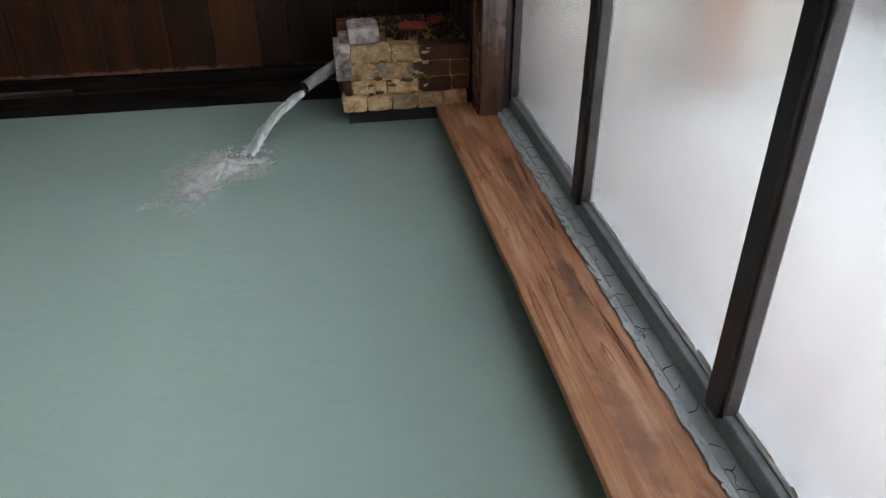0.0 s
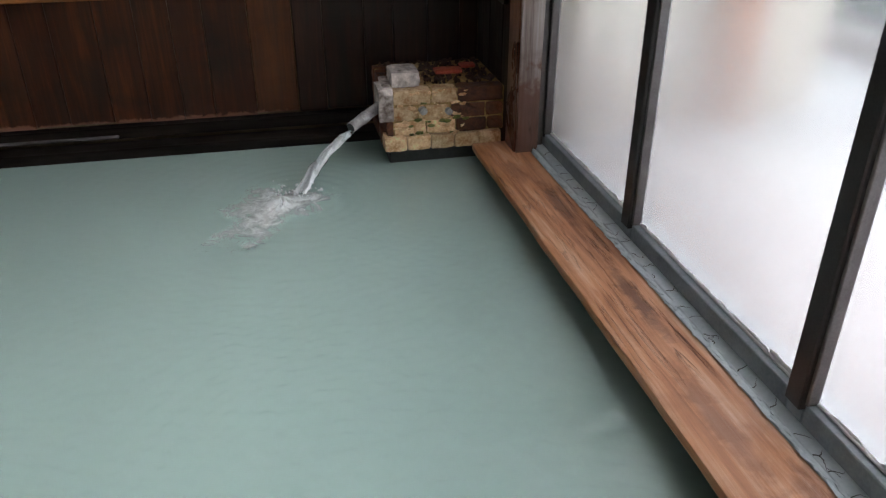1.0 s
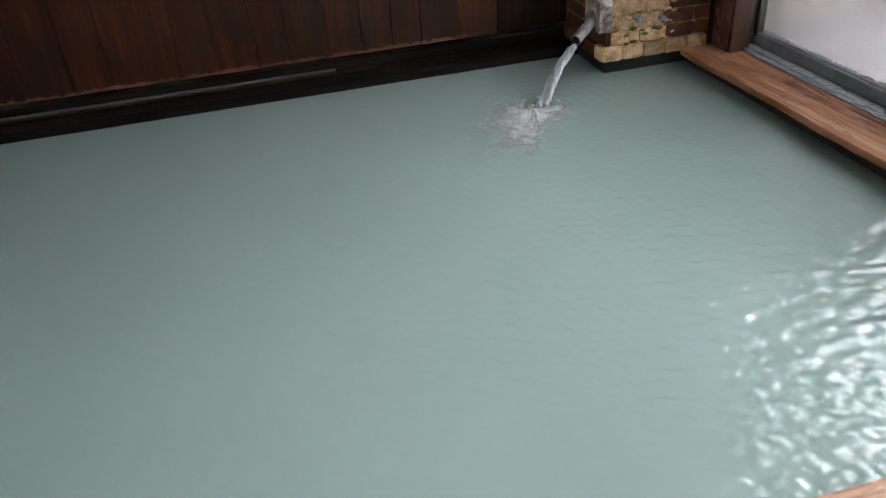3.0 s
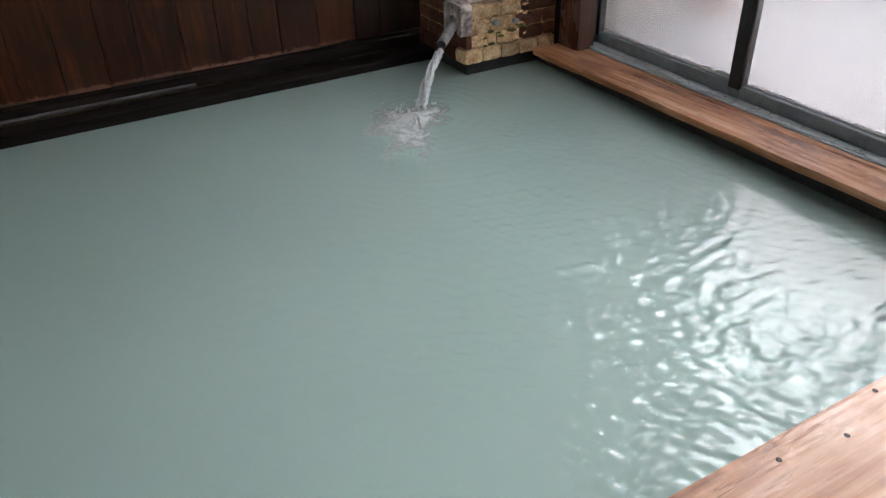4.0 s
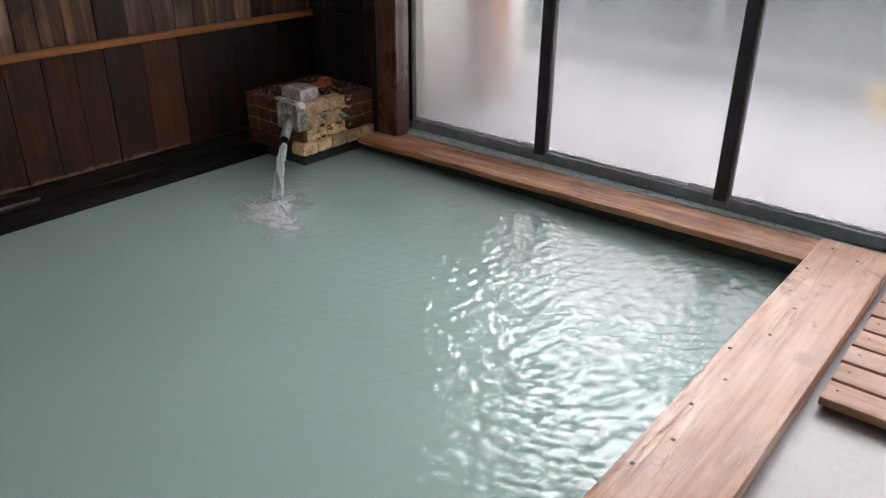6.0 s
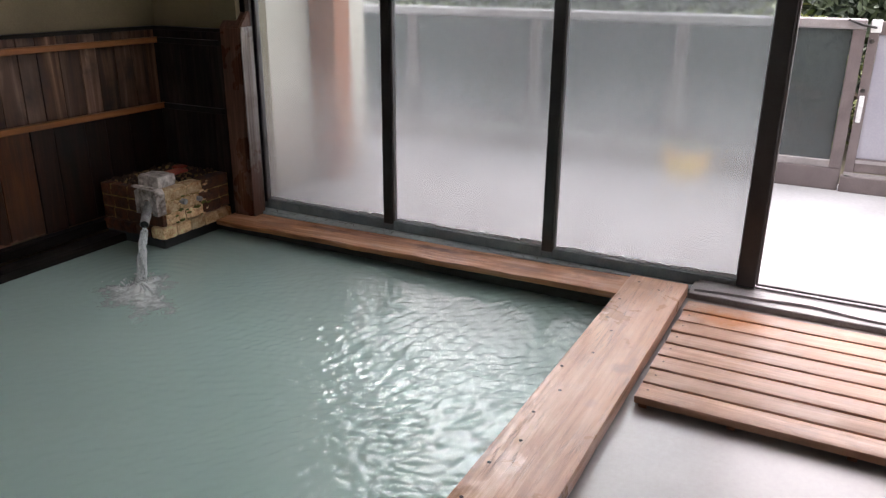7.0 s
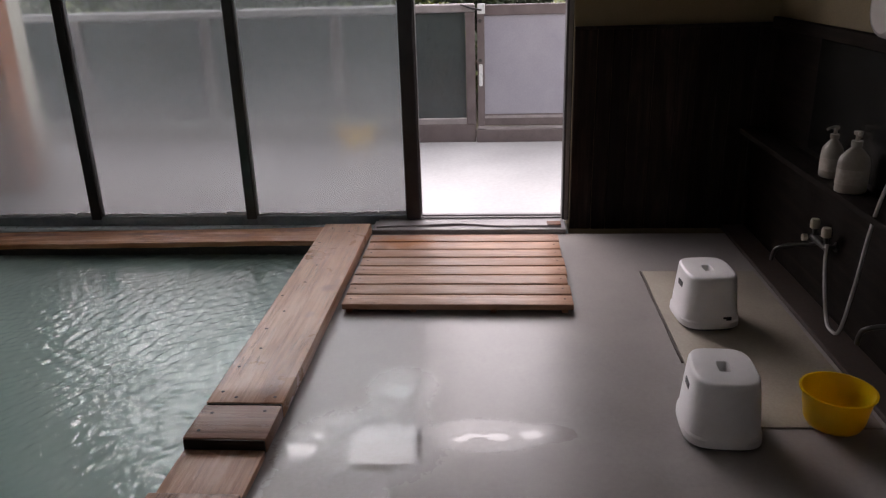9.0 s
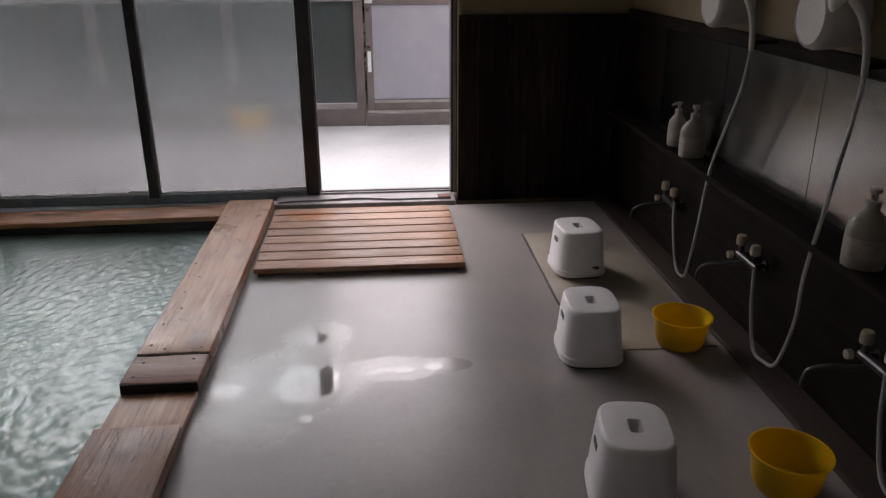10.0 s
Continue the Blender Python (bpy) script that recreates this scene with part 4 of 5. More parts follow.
top_ring = [bm.verts.new((x + (0.006 if i < 41 else 0), y, -0.020 + 0.002 * math.sin(7 * y))) for i, (x, y) in enumerate(ring)]
bm.faces.new(top_ring)
for k in range(len(ring)):
    j = (k + 1) % len(ring)
    bm.faces.new((low_ring[k], low_ring[j], top_ring[j], top_ring[k]))
part("worn_layer", bm, M_CONCRETE, bpy.data.objects["door_sill"], "worn wavy-edged screed")
part("brick_patch", box((1.172, -0.60, -0.0335), (1.26, -0.50, -0.014), 0.004), M_BRICK_RED, bpy.data.objects["door_sill"], "reddish brick patch")

def worn_plank(lo, hi, seed, axis, cuts=14, amount=0.0025):
    """A plank with softened edges that wander a little along its length."""
    bm = box(lo, hi, 0.007, 2)
    long_edges = [e for e in bm.edges if abs(e.verts[0].co[axis] - e.verts[1].co[axis]) > 0.6 * (hi[axis] - lo[axis])]
    bmesh.ops.subdivide_edges(bm, edges=long_edges, cuts=cuts, use_grid_fill=True)
    for v in bm.verts:
        p = Vector(v.co) * 5.0 + Vector((seed, seed, seed))
        n = Vector((noise.noise(p), noise.noise(p + Vector((9, 0, 0))), noise.noise(p + Vector((0, 9, 0)))))
        n[axis] = 0
        v.co += n * amount
    return bm


# ---- timber post at the window corner ----
cp = thing("corner_post", "dark timber corner post with a worn pale face", "post")
bm = bmesh.new()
prof = [(1.16, PLANK_Z + 0.001), (1.16, 1.325), (1.262, 1.44), (1.298, 1.44), (1.298, PLANK_Z + 0.001)]
f0 = [bm.verts.new((x, 4.068, z)) for x, z in prof]
f1 = [bm.verts.new((x, 4.255, z)) for x, z in prof]
bm.faces.new(f0[::-1]), bm.faces.new(f1)
for k in range(5):
    bm.faces.new((f0[k], f0[(k + 1) % 5], f1[(k + 1) % 5], f1[k]))
bmesh.ops.bevel(bm, geom=list(bm.edges), offset=0.008, segments=2, affect="EDGES")
part("lower_post", bm, M_POST, cp)
part("worn_face", worn_plank((1.168, 4.058, PLANK_Z + 0.002), (1.294, 4.0675, 1.33), 12.0, 2, 16, 0.003), M_POST_PALE, cp, "worn pale grey face board", True)
part("upper_post", box((1.245, 4.075, 1.43), (1.298, 4.20, CEIL_Z), 0.006), M_BOARD_DARK, cp)

# ---- hot spring water ----
def wave_height(X, Y, rng):
    """Rings running out from the spout and thrown back by the pool's sides, over a low cross chop."""
    H = np.zeros_like(X)
    wx = X + 0.05 * np.sin(3.1 * Y + 0.7) + 0.03 * np.sin(6.3 * X - 4.1 * Y)
    wy = Y + 0.05 * np.sin(2.7 * X + 1.9) + 0.03 * np.sin(5.2 * Y + 4.7 * X)
    sx, sy = SPLASH
    for px, py, strength in ((sx, sy, 1.0), (2.06 - sx, sy, 0.7), (sx, 9.41 - sy, 0.6), (sx, 2.12 - sy, 0.55), (2.06 - sx, 9.41 - sy, 0.4), (2.06 - sx, 2.12 - sy, 0.45)):
        D = np.hypot(wx - px, wy - py)
        for _ in range(5):
            lam = 0.052 * 2 ** rng.uniform(0, 1.15)
            k = 2 * math.pi / lam
            ph = rng.uniform(0, 6.28)
            swell = 1 + 0.8 * np.sin(1.9 * wx + 2.3 * wy + 3 * ph) * np.sin(2.6 * wy - 1.3 * wx + ph)
            H += RIPPLE * strength / k / np.sqrt(0.6 + D) * np.sin(k * D + ph + 1.1 * np.sin(2.2 * wx + ph)) * swell
    for _ in range(34):
        a = rng.uniform(0, 2 * math.pi)
        lam = 0.042 * 2 ** rng.uniform(0, 1.5)
        k = 2 * math.pi / lam
        ph = rng.uniform(0, 6.28)
        phase = k * (wx * math.cos(a) + wy * math.sin(a)) + ph + 1.4 * np.sin(1.7 * X + 2.3 * Y * math.cos(3 * a) + a)
        H += 0.62 * RIPPLE / k * np.sin(phase) * (1 + 0.9 * np.sin(2.3 * X + a) * np.sin(2.7 * Y + 2 * a))
    return H


RIPPLE = 0.044


def pool_water():
    rng = random.Random(11)
    x0, x1, y0, y1, step = END_X + 0.002, 1.029, 1.061, 4.703, 0.0062
    xs = np.concatenate((np.arange(x0, -3.4, 0.03), np.arange(-3.4, x1, step), [x1]))
    ys = np.linspace(y0, y1, int((y1 - y0) / step))
    nx, ny = len(xs), len(ys)
    X, Y = np.meshgrid(xs, ys)
    H = wave_height(X, Y, rng)
    D = np.hypot(X - SPLASH[0], Y - SPLASH[1])
    near = np.clip((0.75 - X) / 1.0, 0.0, 1.0)
    far = np.clip((Y - 2.4) / 1.2, 0.0, 1.0)
    calm = np.clip((X + 1.9) / 1.6, 0.0, 1.0)
    H = H * (0.55 + 0.45 * near) * (0.30 + 0.70 * calm) * (1 + 0.35 * np.clip((2.4 - Y) / 0.8, 0.0, 1.0)) * (1 - 0.84 * far) * np.where(X < -3.35, 0.3, 1.0)
    H += 0.0020 * np.sin(2 * math.pi * D / 0.07 - 0.6) * np.exp(-D / 0.30)
    H += 0.010 * np.exp(-(D / 0.10) ** 2)
    me = bpy.data.meshes.new("water")
    co = np.column_stack((X.ravel(), Y.ravel(), WATER_Z + H.ravel()))
    idx = np.arange(nx * ny).reshape(ny, nx)
    quads = np.stack((idx[:-1, :-1], idx[:-1, 1:], idx[1:, 1:], idx[1:, :-1]), -1).reshape(-1, 4)
    # sides and bottom close the body of water
    loop_ = np.concatenate((idx[0, :-1], idx[:-1, -1], idx[-1, :0:-1], idx[:0:-1, 0]))
    deep = co[loop_].copy()
    deep[:, 2] = -0.89
    base = len(co) + np.arange(len(loop_))
    co = np.vstack((co, deep))
    sides = np.stack((loop_, base, np.roll(base, -1), np.roll(loop_, -1)), -1)
    quads = np.vstack((quads, sides))
    corner = len(co) - len(loop_) + np.array([0, nx - 1, nx + ny - 2, 2 * nx + ny - 3])
    quads = np.vstack((quads, corner[::-1][None, :]))
    me.vertices.add(len(co))
    me.vertices.foreach_set("co", co.ravel())
    me.loops.add(quads.size)
    me.loops.foreach_set("vertex_index", quads.ravel().astype(np.int32))
    me.polygons.add(len(quads))
    me.polygons.foreach_set("loop_start", np.arange(0, quads.size, 4, dtype=np.int32))
    me.polygons.foreach_set("use_smooth", np.arange(len(quads)) < (nx - 1) * (ny - 1))
    me.update(calc_edges=True)
    me.validate()
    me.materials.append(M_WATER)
    return tagged(new("water", me), "milky green hot spring water with small ripples", kind="structure")


pool_water()

# ---- brick spout box in the corner of the pool ----
def rough_brick(lo, hi, seed, amount=0.006):
    """A brick with chipped edges under an uneven mineral crust."""
    bm = box(lo, hi)
    bmesh.ops.subdivide_edges(bm, edges=list(bm.edges), cuts=4, use_grid_fill=True)
    c = Vector([(a + b) / 2 for a, b in zip(lo, hi)])
    for v in bm.verts:
        d = v.co - c
        on = [abs(d[i]) > 0.49 * (hi[i] - lo[i]) for i in range(3)]
        p = v.co * 38.0 + Vector((seed * 1.7, seed * 0.9, seed * 2.3))
        v.co -= Vector([math.copysign(1, d[i]) if on[i] else 0 for i in range(3)]) * (0.0016 * (sum(on) - 1) * (1.4 + noise.noise(p * 0.6)))
        v.co += Vector((noise.noise(p), noise.noise(p + Vector((7, 3, 1))), noise.noise(p + Vector((2, 9, 5))))) * amount
    return bm


def brick_spout():
    s = thing("brick_spout", "crusted yellow-brown brick box with a spring water spout", "brick spout")
    rng = random.Random(5)
    part("core", box((0.478, 4.2985, -0.02), (1.158, 4.895, 0.236), 0.004), M_MORTAR, s, "yellowish sulphur-crusted mortar")
    part("plinth", box((0.485, 4.305, -0.60), (1.158, 4.895, -0.112), 0.006), M_POOL_WALL, s, "dark wet plinth")
    x, k = 0.455, 0
    while x < 1.13:
        w = min(rng.uniform(0.115, 0.145), 1.158 - x)
        part("brick", rough_brick((x, 4.272, -0.108), (x + w - 0.003, 4.40, -0.024), 100 + k, 0.003), M_BRICK, s, "")
        x, k = x + w, k + 1
    # side-face bricks take the darker brick colour to stand for shade
    y = 4.405
    while y < 4.86:
        w = min(rng.uniform(0.12, 0.16), 4.895 - y)
        part("brick", rough_brick((0.455, y, -0.108), (0.56, y + w - 0.008, -0.026), 130 + k, 0.0035), M_BRICK_RED, s, "dark red-brown brick, its colour also used for shade")
        y, k = y + w, k + 1
    for row, (z0, z1) in enumerate(((-0.018, 0.062), (0.068, 0.150), (0.156, 0.240))):
        x = 0.515 - (0.04 if row % 2 else 0)
        x = max(x, 0.512)
        while x < 1.13:
            w = rng.uniform(0.13, 0.22)
            w = 1.158 - x if 1.158 - x - w < 0.07 else w
            deep = rng.uniform(0, 0.006)
            part("brick", rough_brick((x, 4.288 + deep, z0 + rng.uniform(-0.004, 0.004)), (x + w - 0.004, 4.40, z1), 200 + k, 0.0055), M_BRICK_RED if x + w / 2 > 0.90 else M_BRICK, s, "dark red-brown brick, its colour also used for shade" if x + w / 2 > 0.90 else "")
            x, k = x + w, k + 1
    # upper side rows: shade put into the colour the same way
    for row, (z0, z1) in enumerate(((-0.018, 0.062), (0.068, 0.150), (0.156, 0.240))):
        y = 4.50
        while y < 4.88:
            w = min(rng.uniform(0.12, 0.2), 4.895 - y)
            part("brick", rough_brick((0.470, y, z0), (0.56, y + w - 0.007, z1), 300 + k, 0.006), M_BRICK_RED, s, "dark red-brown brick, its colour also used for shade")
            y, k = y + w, k + 1
    part("brick", rough_brick((0.468, 4.284, -0.018), (0.511, 4.495, 0.068), 400, 0.004), M_BRICK_RED, s, "dark red-brown brick, its colour also used for shade")
    # cut stone face with an arched mouth
    bm = bmesh.new()
    outer, inner = [], []
    for a in np.linspace(math.pi, 0, 13):
        inner.append((4.385 - 0.052 * math.cos(a), 0.125 + 0.062 * math.sin(a)))
    inner = [(4.437, 0.072)] + inner + [(4.333, 0.072)]
    for y, z in inner:
        if z < 0.08:
            outer.append((4.282 if y < 4.385 else 4.492, z))
        else:
            a = math.atan2(z - 0.10, y - 4.387)
            r = 1.0 / max(abs(math.cos(a)) / 0.105, abs(math.sin(a)) / 0.155)
            outer.append((4.387 + r * math.cos(a), max(0.072, 0.10 + r * math.sin(a))))
    rows = []
    for xx in (0.432, 0.512):
        rows.append(([bm.verts.new((xx, *p)) for p in outer], [bm.verts.new((xx, *p)) for p in inner]))
    n = len(inner)
    for i in range(n - 1):
        bm.faces.new((rows[0][0][i], rows[0][0][i + 1], rows[0][1][i + 1], rows[0][1][i]))
        bm.faces.new((rows[1][0][i], rows[1][1][i], rows[1][1][i + 1], rows[1][0][i + 1]))
        bm.faces.new((rows[0][0][i], rows[1][0][i], rows[1][0][i + 1], rows[0][0][i + 1]))
        bm.faces.new((rows[0][1][i], rows[0][1][i + 1], rows[1][1][i + 1], rows[1][1][i]))
    for i in (0, n - 1):
        bm.faces.new((rows[0][0][i], rows[0][1][i], rows[1][1][i], rows[1][0][i]))
    part("stone_face", bm, M_STONE, s, "pale cut stone face with an arched mouth")
    part("cap_stone", rough_brick((0.512, 4.335, 0.246), (0.675, 4.535, 0.332), 9, 0.006), M_STONE, s, "pale chipped stone block", True)
    part("cap_stone", rough_brick((0.462, 4.34, 0.243), (0.512, 4.56, 0.262), 10, 0.004), M_STONE, s, "pale stone slip", True)
    a, b_ = Vector((0.462, 4.395, 0.142)), Vector((0.262, 4.228, 0.074))
    d = (b_ - a).normalized()
    pipe = part("pipe", tube([a, a + d * 0.12, b_], 0.030, 20), M_PIPE, s, "grey plastic spout pipe", True)
    part("collar", tube([a + d * 0.14, a + d * 0.185], 0.0325, 20), M_PIPE, pipe, "", True)
    part("bore", tube([b_ - d * 0.002, b_ + d * 0.0015], 0.0265, 20), M_HOLE, pipe, "dark pipe bore")
    for x, z, r in ((0.672, 0.128, 0.022), (0.82, 0.115, 0.019)):
        part("pipe_stub", tube([(x, 4.33, z), (x + 0.01, 4.262, z - 0.003)], r, 14), M_PIPE, s, "grey pipe stub")
    bm = bmesh.new()
    for k in range(16):
        x, z = rng.uniform(0.60, 0.95), rng.choice((-0.018, -0.022, 0.06, 0.15, 0.03)) + rng.gauss(0, 0.008)
        r = rng.uniform(0.006, 0.016)
        bmesh.ops.create_icosphere(bm, subdivisions=1, radius=r, matrix=Matrix.Translation((x, 4.289, z)) @ Matrix.Diagonal((1.7, 0.6, 0.7, 1)))
    for v in bm.verts:
        v.co += Vector([rng.uniform(-0.003, 0.003) for _ in range(3)])
    crust = bmesh.new()
    for k in range(70):
        x, z = rng.uniform(0.515, 0.93), rng.choice((-0.022, 0.064, 0.152, 0.02, 0.10, 0.22)) + rng.gauss(0, 0.010)
        r = rng.uniform(0.004, 0.013)
        bmesh.ops.create_icosphere(crust, subdivisions=2, radius=r, matrix=Matrix.Translation((x, 4.2925, z)) @ Matrix.Diagonal((rng.uniform(1.0, 2.4), 0.45, rng.uniform(0.5, 1.2), 1)))
    for v in crust.verts:
        v.co += Vector([rng.uniform(-0.0022, 0.0022) for _ in range(3)])
    tagged(part("sulphur_crust", crust, M_BRICK, s, "golden mineral crust over the joints"), kind="stuff")
    tagged(part("moss", bm, M_MOSS, s, "olive moss and sulphur crust"), kind="stuff")
    return s


brick_spout()
rng = random.Random(21)
bm = bmesh.new()
for k in range(320):
    x, y = rng.uniform(0.52, 1.13), rng.uniform(4.38, 4.88)
    if 0.49 < x < 0.71 and y < 4.57:
        continue
    r = rng.uniform(0.007, 0.020)
    bmesh.ops.create_icosphere(bm, subdivisions=1, radius=r, matrix=Matrix.Translation((x, y, 0.240 + r * 0.5)) @ pose(0, 0, 0, rng.uniform(0, 180), rng.uniform(0, 180), 0) @ Matrix.Diagonal((1, rng.uniform(0.6, 1), rng.uniform(0.5, 0.8), 1)))
tagged(part("gravel", bm, M_GRAVEL), "dark scorched pebbles on top of the brick box", "gravel", kind="stuff")
sh = part("tile_shard", rough_brick((0.80, 4.50, 0.262), (0.96, 4.60, 0.284), 55, 0.005), M_RED)
tagged(sh, "broken red tile shard lying on dark pebbles", "tile")
sh = part("tile_shard", rough_brick((0.98, 4.62, 0.258), (1.07, 4.70, 0.278), 56, 0.005), M_RED)
tagged(sh, "broken red tile shard lying on dark pebbles", "tile")


def water_stream():
    s = thing("water_stream", "clear spring water pouring from the spout pipe", "water stream")
    rng = random.Random(8)
    p0, p1 = Vector((0.268, 4.232, 0.050)), Vector((-0.065, 3.935, WATER_Z + 0.004))
    pts, rad = [], []
    n = 26
    for i in range(n):
        t = i / (n - 1)
        h = p0.lerp(p1, t)
        h.z = p0.z + (p1.z - p0.z) * (0.28 * t + 0.72 * t * t)
        tw = 0.008 * t
        h += Vector((rng.uniform(-tw, tw), rng.uniform(-tw, tw), rng.uniform(-tw, tw) * 0.5))
        pts.append(h)
        rad.append((0.020 + 0.004 * t + 0.012 * max(0.0, t - 0.6)) * (0.62 + 0.38 * min(1.0, 5 * t)) * (1 + 0.22 * math.sin(11 * t + 0.5)) * rng.uniform(0.88, 1.12))
    part("jet", tube(pts, rad, 10, True, None, 0.22, rng), M_STREAM, s, "", True)
    # white strands: aerated water, and window glints painted in as white
    for strand in range(11):
        ph = rng.uniform(0, 6.28)
        q = [p + Vector(((0.016 + 0.010 * i / 12) * math.cos(ph + 0.45 * i), (0.016 + 0.010 * i / 12) * math.sin(ph + 0.45 * i), rng.uniform(-0.006, 0.006))) for i, p in enumerate(pts[2:-1:2])]
        part("strand", tube(q, [0.0100 * rng.uniform(0.4, 1.3) for _ in q], 6, True), M_WHITE_WATER, s, "white strand for aerated water and painted glints", True)
    bm = bmesh.new()
    for _ in range(90):
        a, r = rng.uniform(0, 6.28), 0.03 + abs(rng.gauss(0, 0.10))
        bmesh.ops.create_icosphere(bm, subdivisions=1, radius=rng.uniform(0.002, 0.0075), matrix=Matrix.Translation((p1.x - 0.03 + r * math.cos(a), p1.y + r * math.sin(a), WATER_Z + rng.uniform(0.004, 0.09) * math.exp(-r * 7))))
    tagged(part("droplets", bm, M_WHITE_WATER, s, "", True), kind="stuff")
    # froth round the place where the jet goes in, carried away from the wall
    bm = bmesh.new()
    uv = bm.loops.layers.uv.new("UVMap")
    rings, sides = 14, 56
    grid = []
    for i in range(rings + 1):
        f = i / rings
        row = []
        for k in range(sides):
            a = 2 * math.pi * k / sides
            r = (0.25 + 0.05 * math.sin(3 * a + 1) + 0.04 * math.sin(7 * a)) * f
            x, y = r * math.cos(a), r * math.sin(a)
            lean = max(0.0, -(x * 0.62 + y * 0.78))
            x, y = x - 0.62 * lean * 1.1, y - 0.78 * lean * 1.1
            z = WATER_Z + 0.012 + 0.030 * math.exp(-(r / 0.07) ** 2) * (1 + 0.4 * math.sin(9 * a + 20 * f)) + 0.003 * math.sin(11 * a + 31 * f)
            row.append((bm.verts.new((p1.x - 0.085 + x, p1.y - 0.095 + y, z)), f))
        grid.append(row)
    for i in range(rings):
        for k in range(sides):
            four = (grid[i][k], grid[i][(k + 1) % sides], grid[i + 1][(k + 1) % sides], grid[i + 1][k])
            face = bm.faces.new([v for v, _ in four])
            for loop, (_, f) in zip(face.loops, four):
                loop[uv].uv = (f, 0)
    bmesh.ops.remove_doubles(bm, verts=bm.verts, dist=1e-5)
    part("froth", bm, M_FOAM, s, "white froth on green water", True)


water_stream()

# ---- boarding of the back wall ----
wall_north = bpy.data.objects["wall_north"]
wall_nib = bpy.data.objects["wall_nib"]
wall_east = bpy.data.objects["wall_east"]
wall_south = bpy.data.objects["wall_south"]


def boarding(parent, along, start, end, face, back, z0, z1, mat, seed, wide=(0.17, 0.26), ragged=0.008, sign=1, odd=None, often=0.25, last=False):
    """Upright boards side by side along an axis, each with its own width and set."""
    rng = random.Random(seed)
    a = start
    while a < end - 0.01:
        w = rng.uniform(*wide)
        w = end - a if end - a - w < 0.08 else w
        f = face + sign * rng.uniform(0, 0.006)
        zz = z0 + rng.uniform(-ragged, ragged)
        lo, hi = ((a + 0.0015, min(f, back), zz), (a + w - 0.0015, max(f, back), z1)) if along == 0 else ((min(f, back), a + 0.0015, zz), (max(f, back), a + w - 0.0015, z1))
        part("board", box(lo, hi, 0.004), odd if odd and (rng.random() < often or (last and end - a - w < 0.01)) else mat, parent)
        a += w


boarding(wall_north, 0, END_X, 0.01, BACK_Y - 0.012, BACK_Y + 0.019, -0.036, 0.71, M_BOARD, 31, (0.18, 0.27), odd=M_BOARD_ORANGE, often=0.06, last=True)
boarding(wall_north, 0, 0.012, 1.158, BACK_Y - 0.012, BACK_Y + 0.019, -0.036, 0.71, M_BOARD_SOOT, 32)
boarding(wall_north, 0, END_X, 1.158, BACK_Y - 0.010, BACK_Y + 0.019, 0.712, 1.285, M_BOARD_UPPER, 33, (0.13, 0.21), 0.0, odd=M_BOARD_PALE, often=0.4)
structure("skirting", box((END_X, 4.868, -0.118), (1.158, BACK_Y + 0.019, -0.048), 0.006), M_BEAM_DARK, "black wet skirting beam under the boarding")
structure("pool_ledge", box((END_X, 4.705, -0.95), (1.158, 4.866, -0.128), 0.012, 2), M_BEAM_DARK, "black wet pool ledge under the boarding")
structure("metal_strip", box((END_X, 4.846, -0.108), (-1.075, 4.866, -0.090), 0.004), M_BRONZE_PALE, "pale metal strip along the pool ledge")
structure("wall_rail_lower", box((END_X, 4.872, 0.690), (1.158, BACK_Y - 0.013, 0.733), 0.005), M_RAIL, "orange-brown wooden wall rail")
structure("wall_rail_upper", box((END_X, 4.872, 1.188), (1.158, BACK_Y - 0.013, 1.230), 0.005), M_RAIL, "orange-brown wooden wall rail")
structure("wainscot_cap", box((END_X, 4.885, 1.286), (1.158, BACK_Y + 0.019, 1.312), 0.004), M_BEAM_DARK, "dark wainscot cap")
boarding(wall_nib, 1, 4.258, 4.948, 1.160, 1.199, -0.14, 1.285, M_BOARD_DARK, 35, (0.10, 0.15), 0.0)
# orange-brown rails carry on here; their dimness is painted as black wood
structure("nib_rail_lower", box((1.128, 4.262, 0.690), (1.158, 4.868, 0.733), 0.004), M_BEAM_DARK, "wooden wall rail, its dimness put into the colour")
structure("nib_rail_upper", box((1.128, 4.262, 1.188), (1.158, 4.868, 1.230), 0.004), M_BEAM_DARK, "wooden wall rail, its dimness put into the colour")
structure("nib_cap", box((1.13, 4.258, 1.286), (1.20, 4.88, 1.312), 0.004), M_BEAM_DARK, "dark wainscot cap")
# beside the door
boarding(wall_east, 1, ALCOVE_Y - 0.01, -0.662, SOUTH_X, SOUTH_X + 0.019, FLOOR_Z, 1.325, M_BOARD_DARK, 36, (0.09, 0.16), 0.0, -1)
structure("east_cap", box((SOUTH_X - 0.012, ALCOVE_Y, 1.326), (SOUTH_X + 0.019, -0.662, 1.350), 0.004), M_BEAM_DARK, "dark wainscot cap")

# ---- planks round the pool ----
def screw_heads(parent, places, z):
    for x, y in places:
        part("screw", lathe([(0.0, 0), (0.0075, 0.0), (0.0085, 0.0012), (0.0, 0.0018)], (x, y, z - 0.0004), 8), M_SCREW, parent, "rusty screw head")


rim = thing("rim_plank", "pale pinkish cypress rim plank beside the pool", "plank")
part("plank", worn_plank((-1.310, 0.768, -0.060), (1.128, 1.105, RIM_Z), 1.0, 0), M_RIM, rim, "", True)
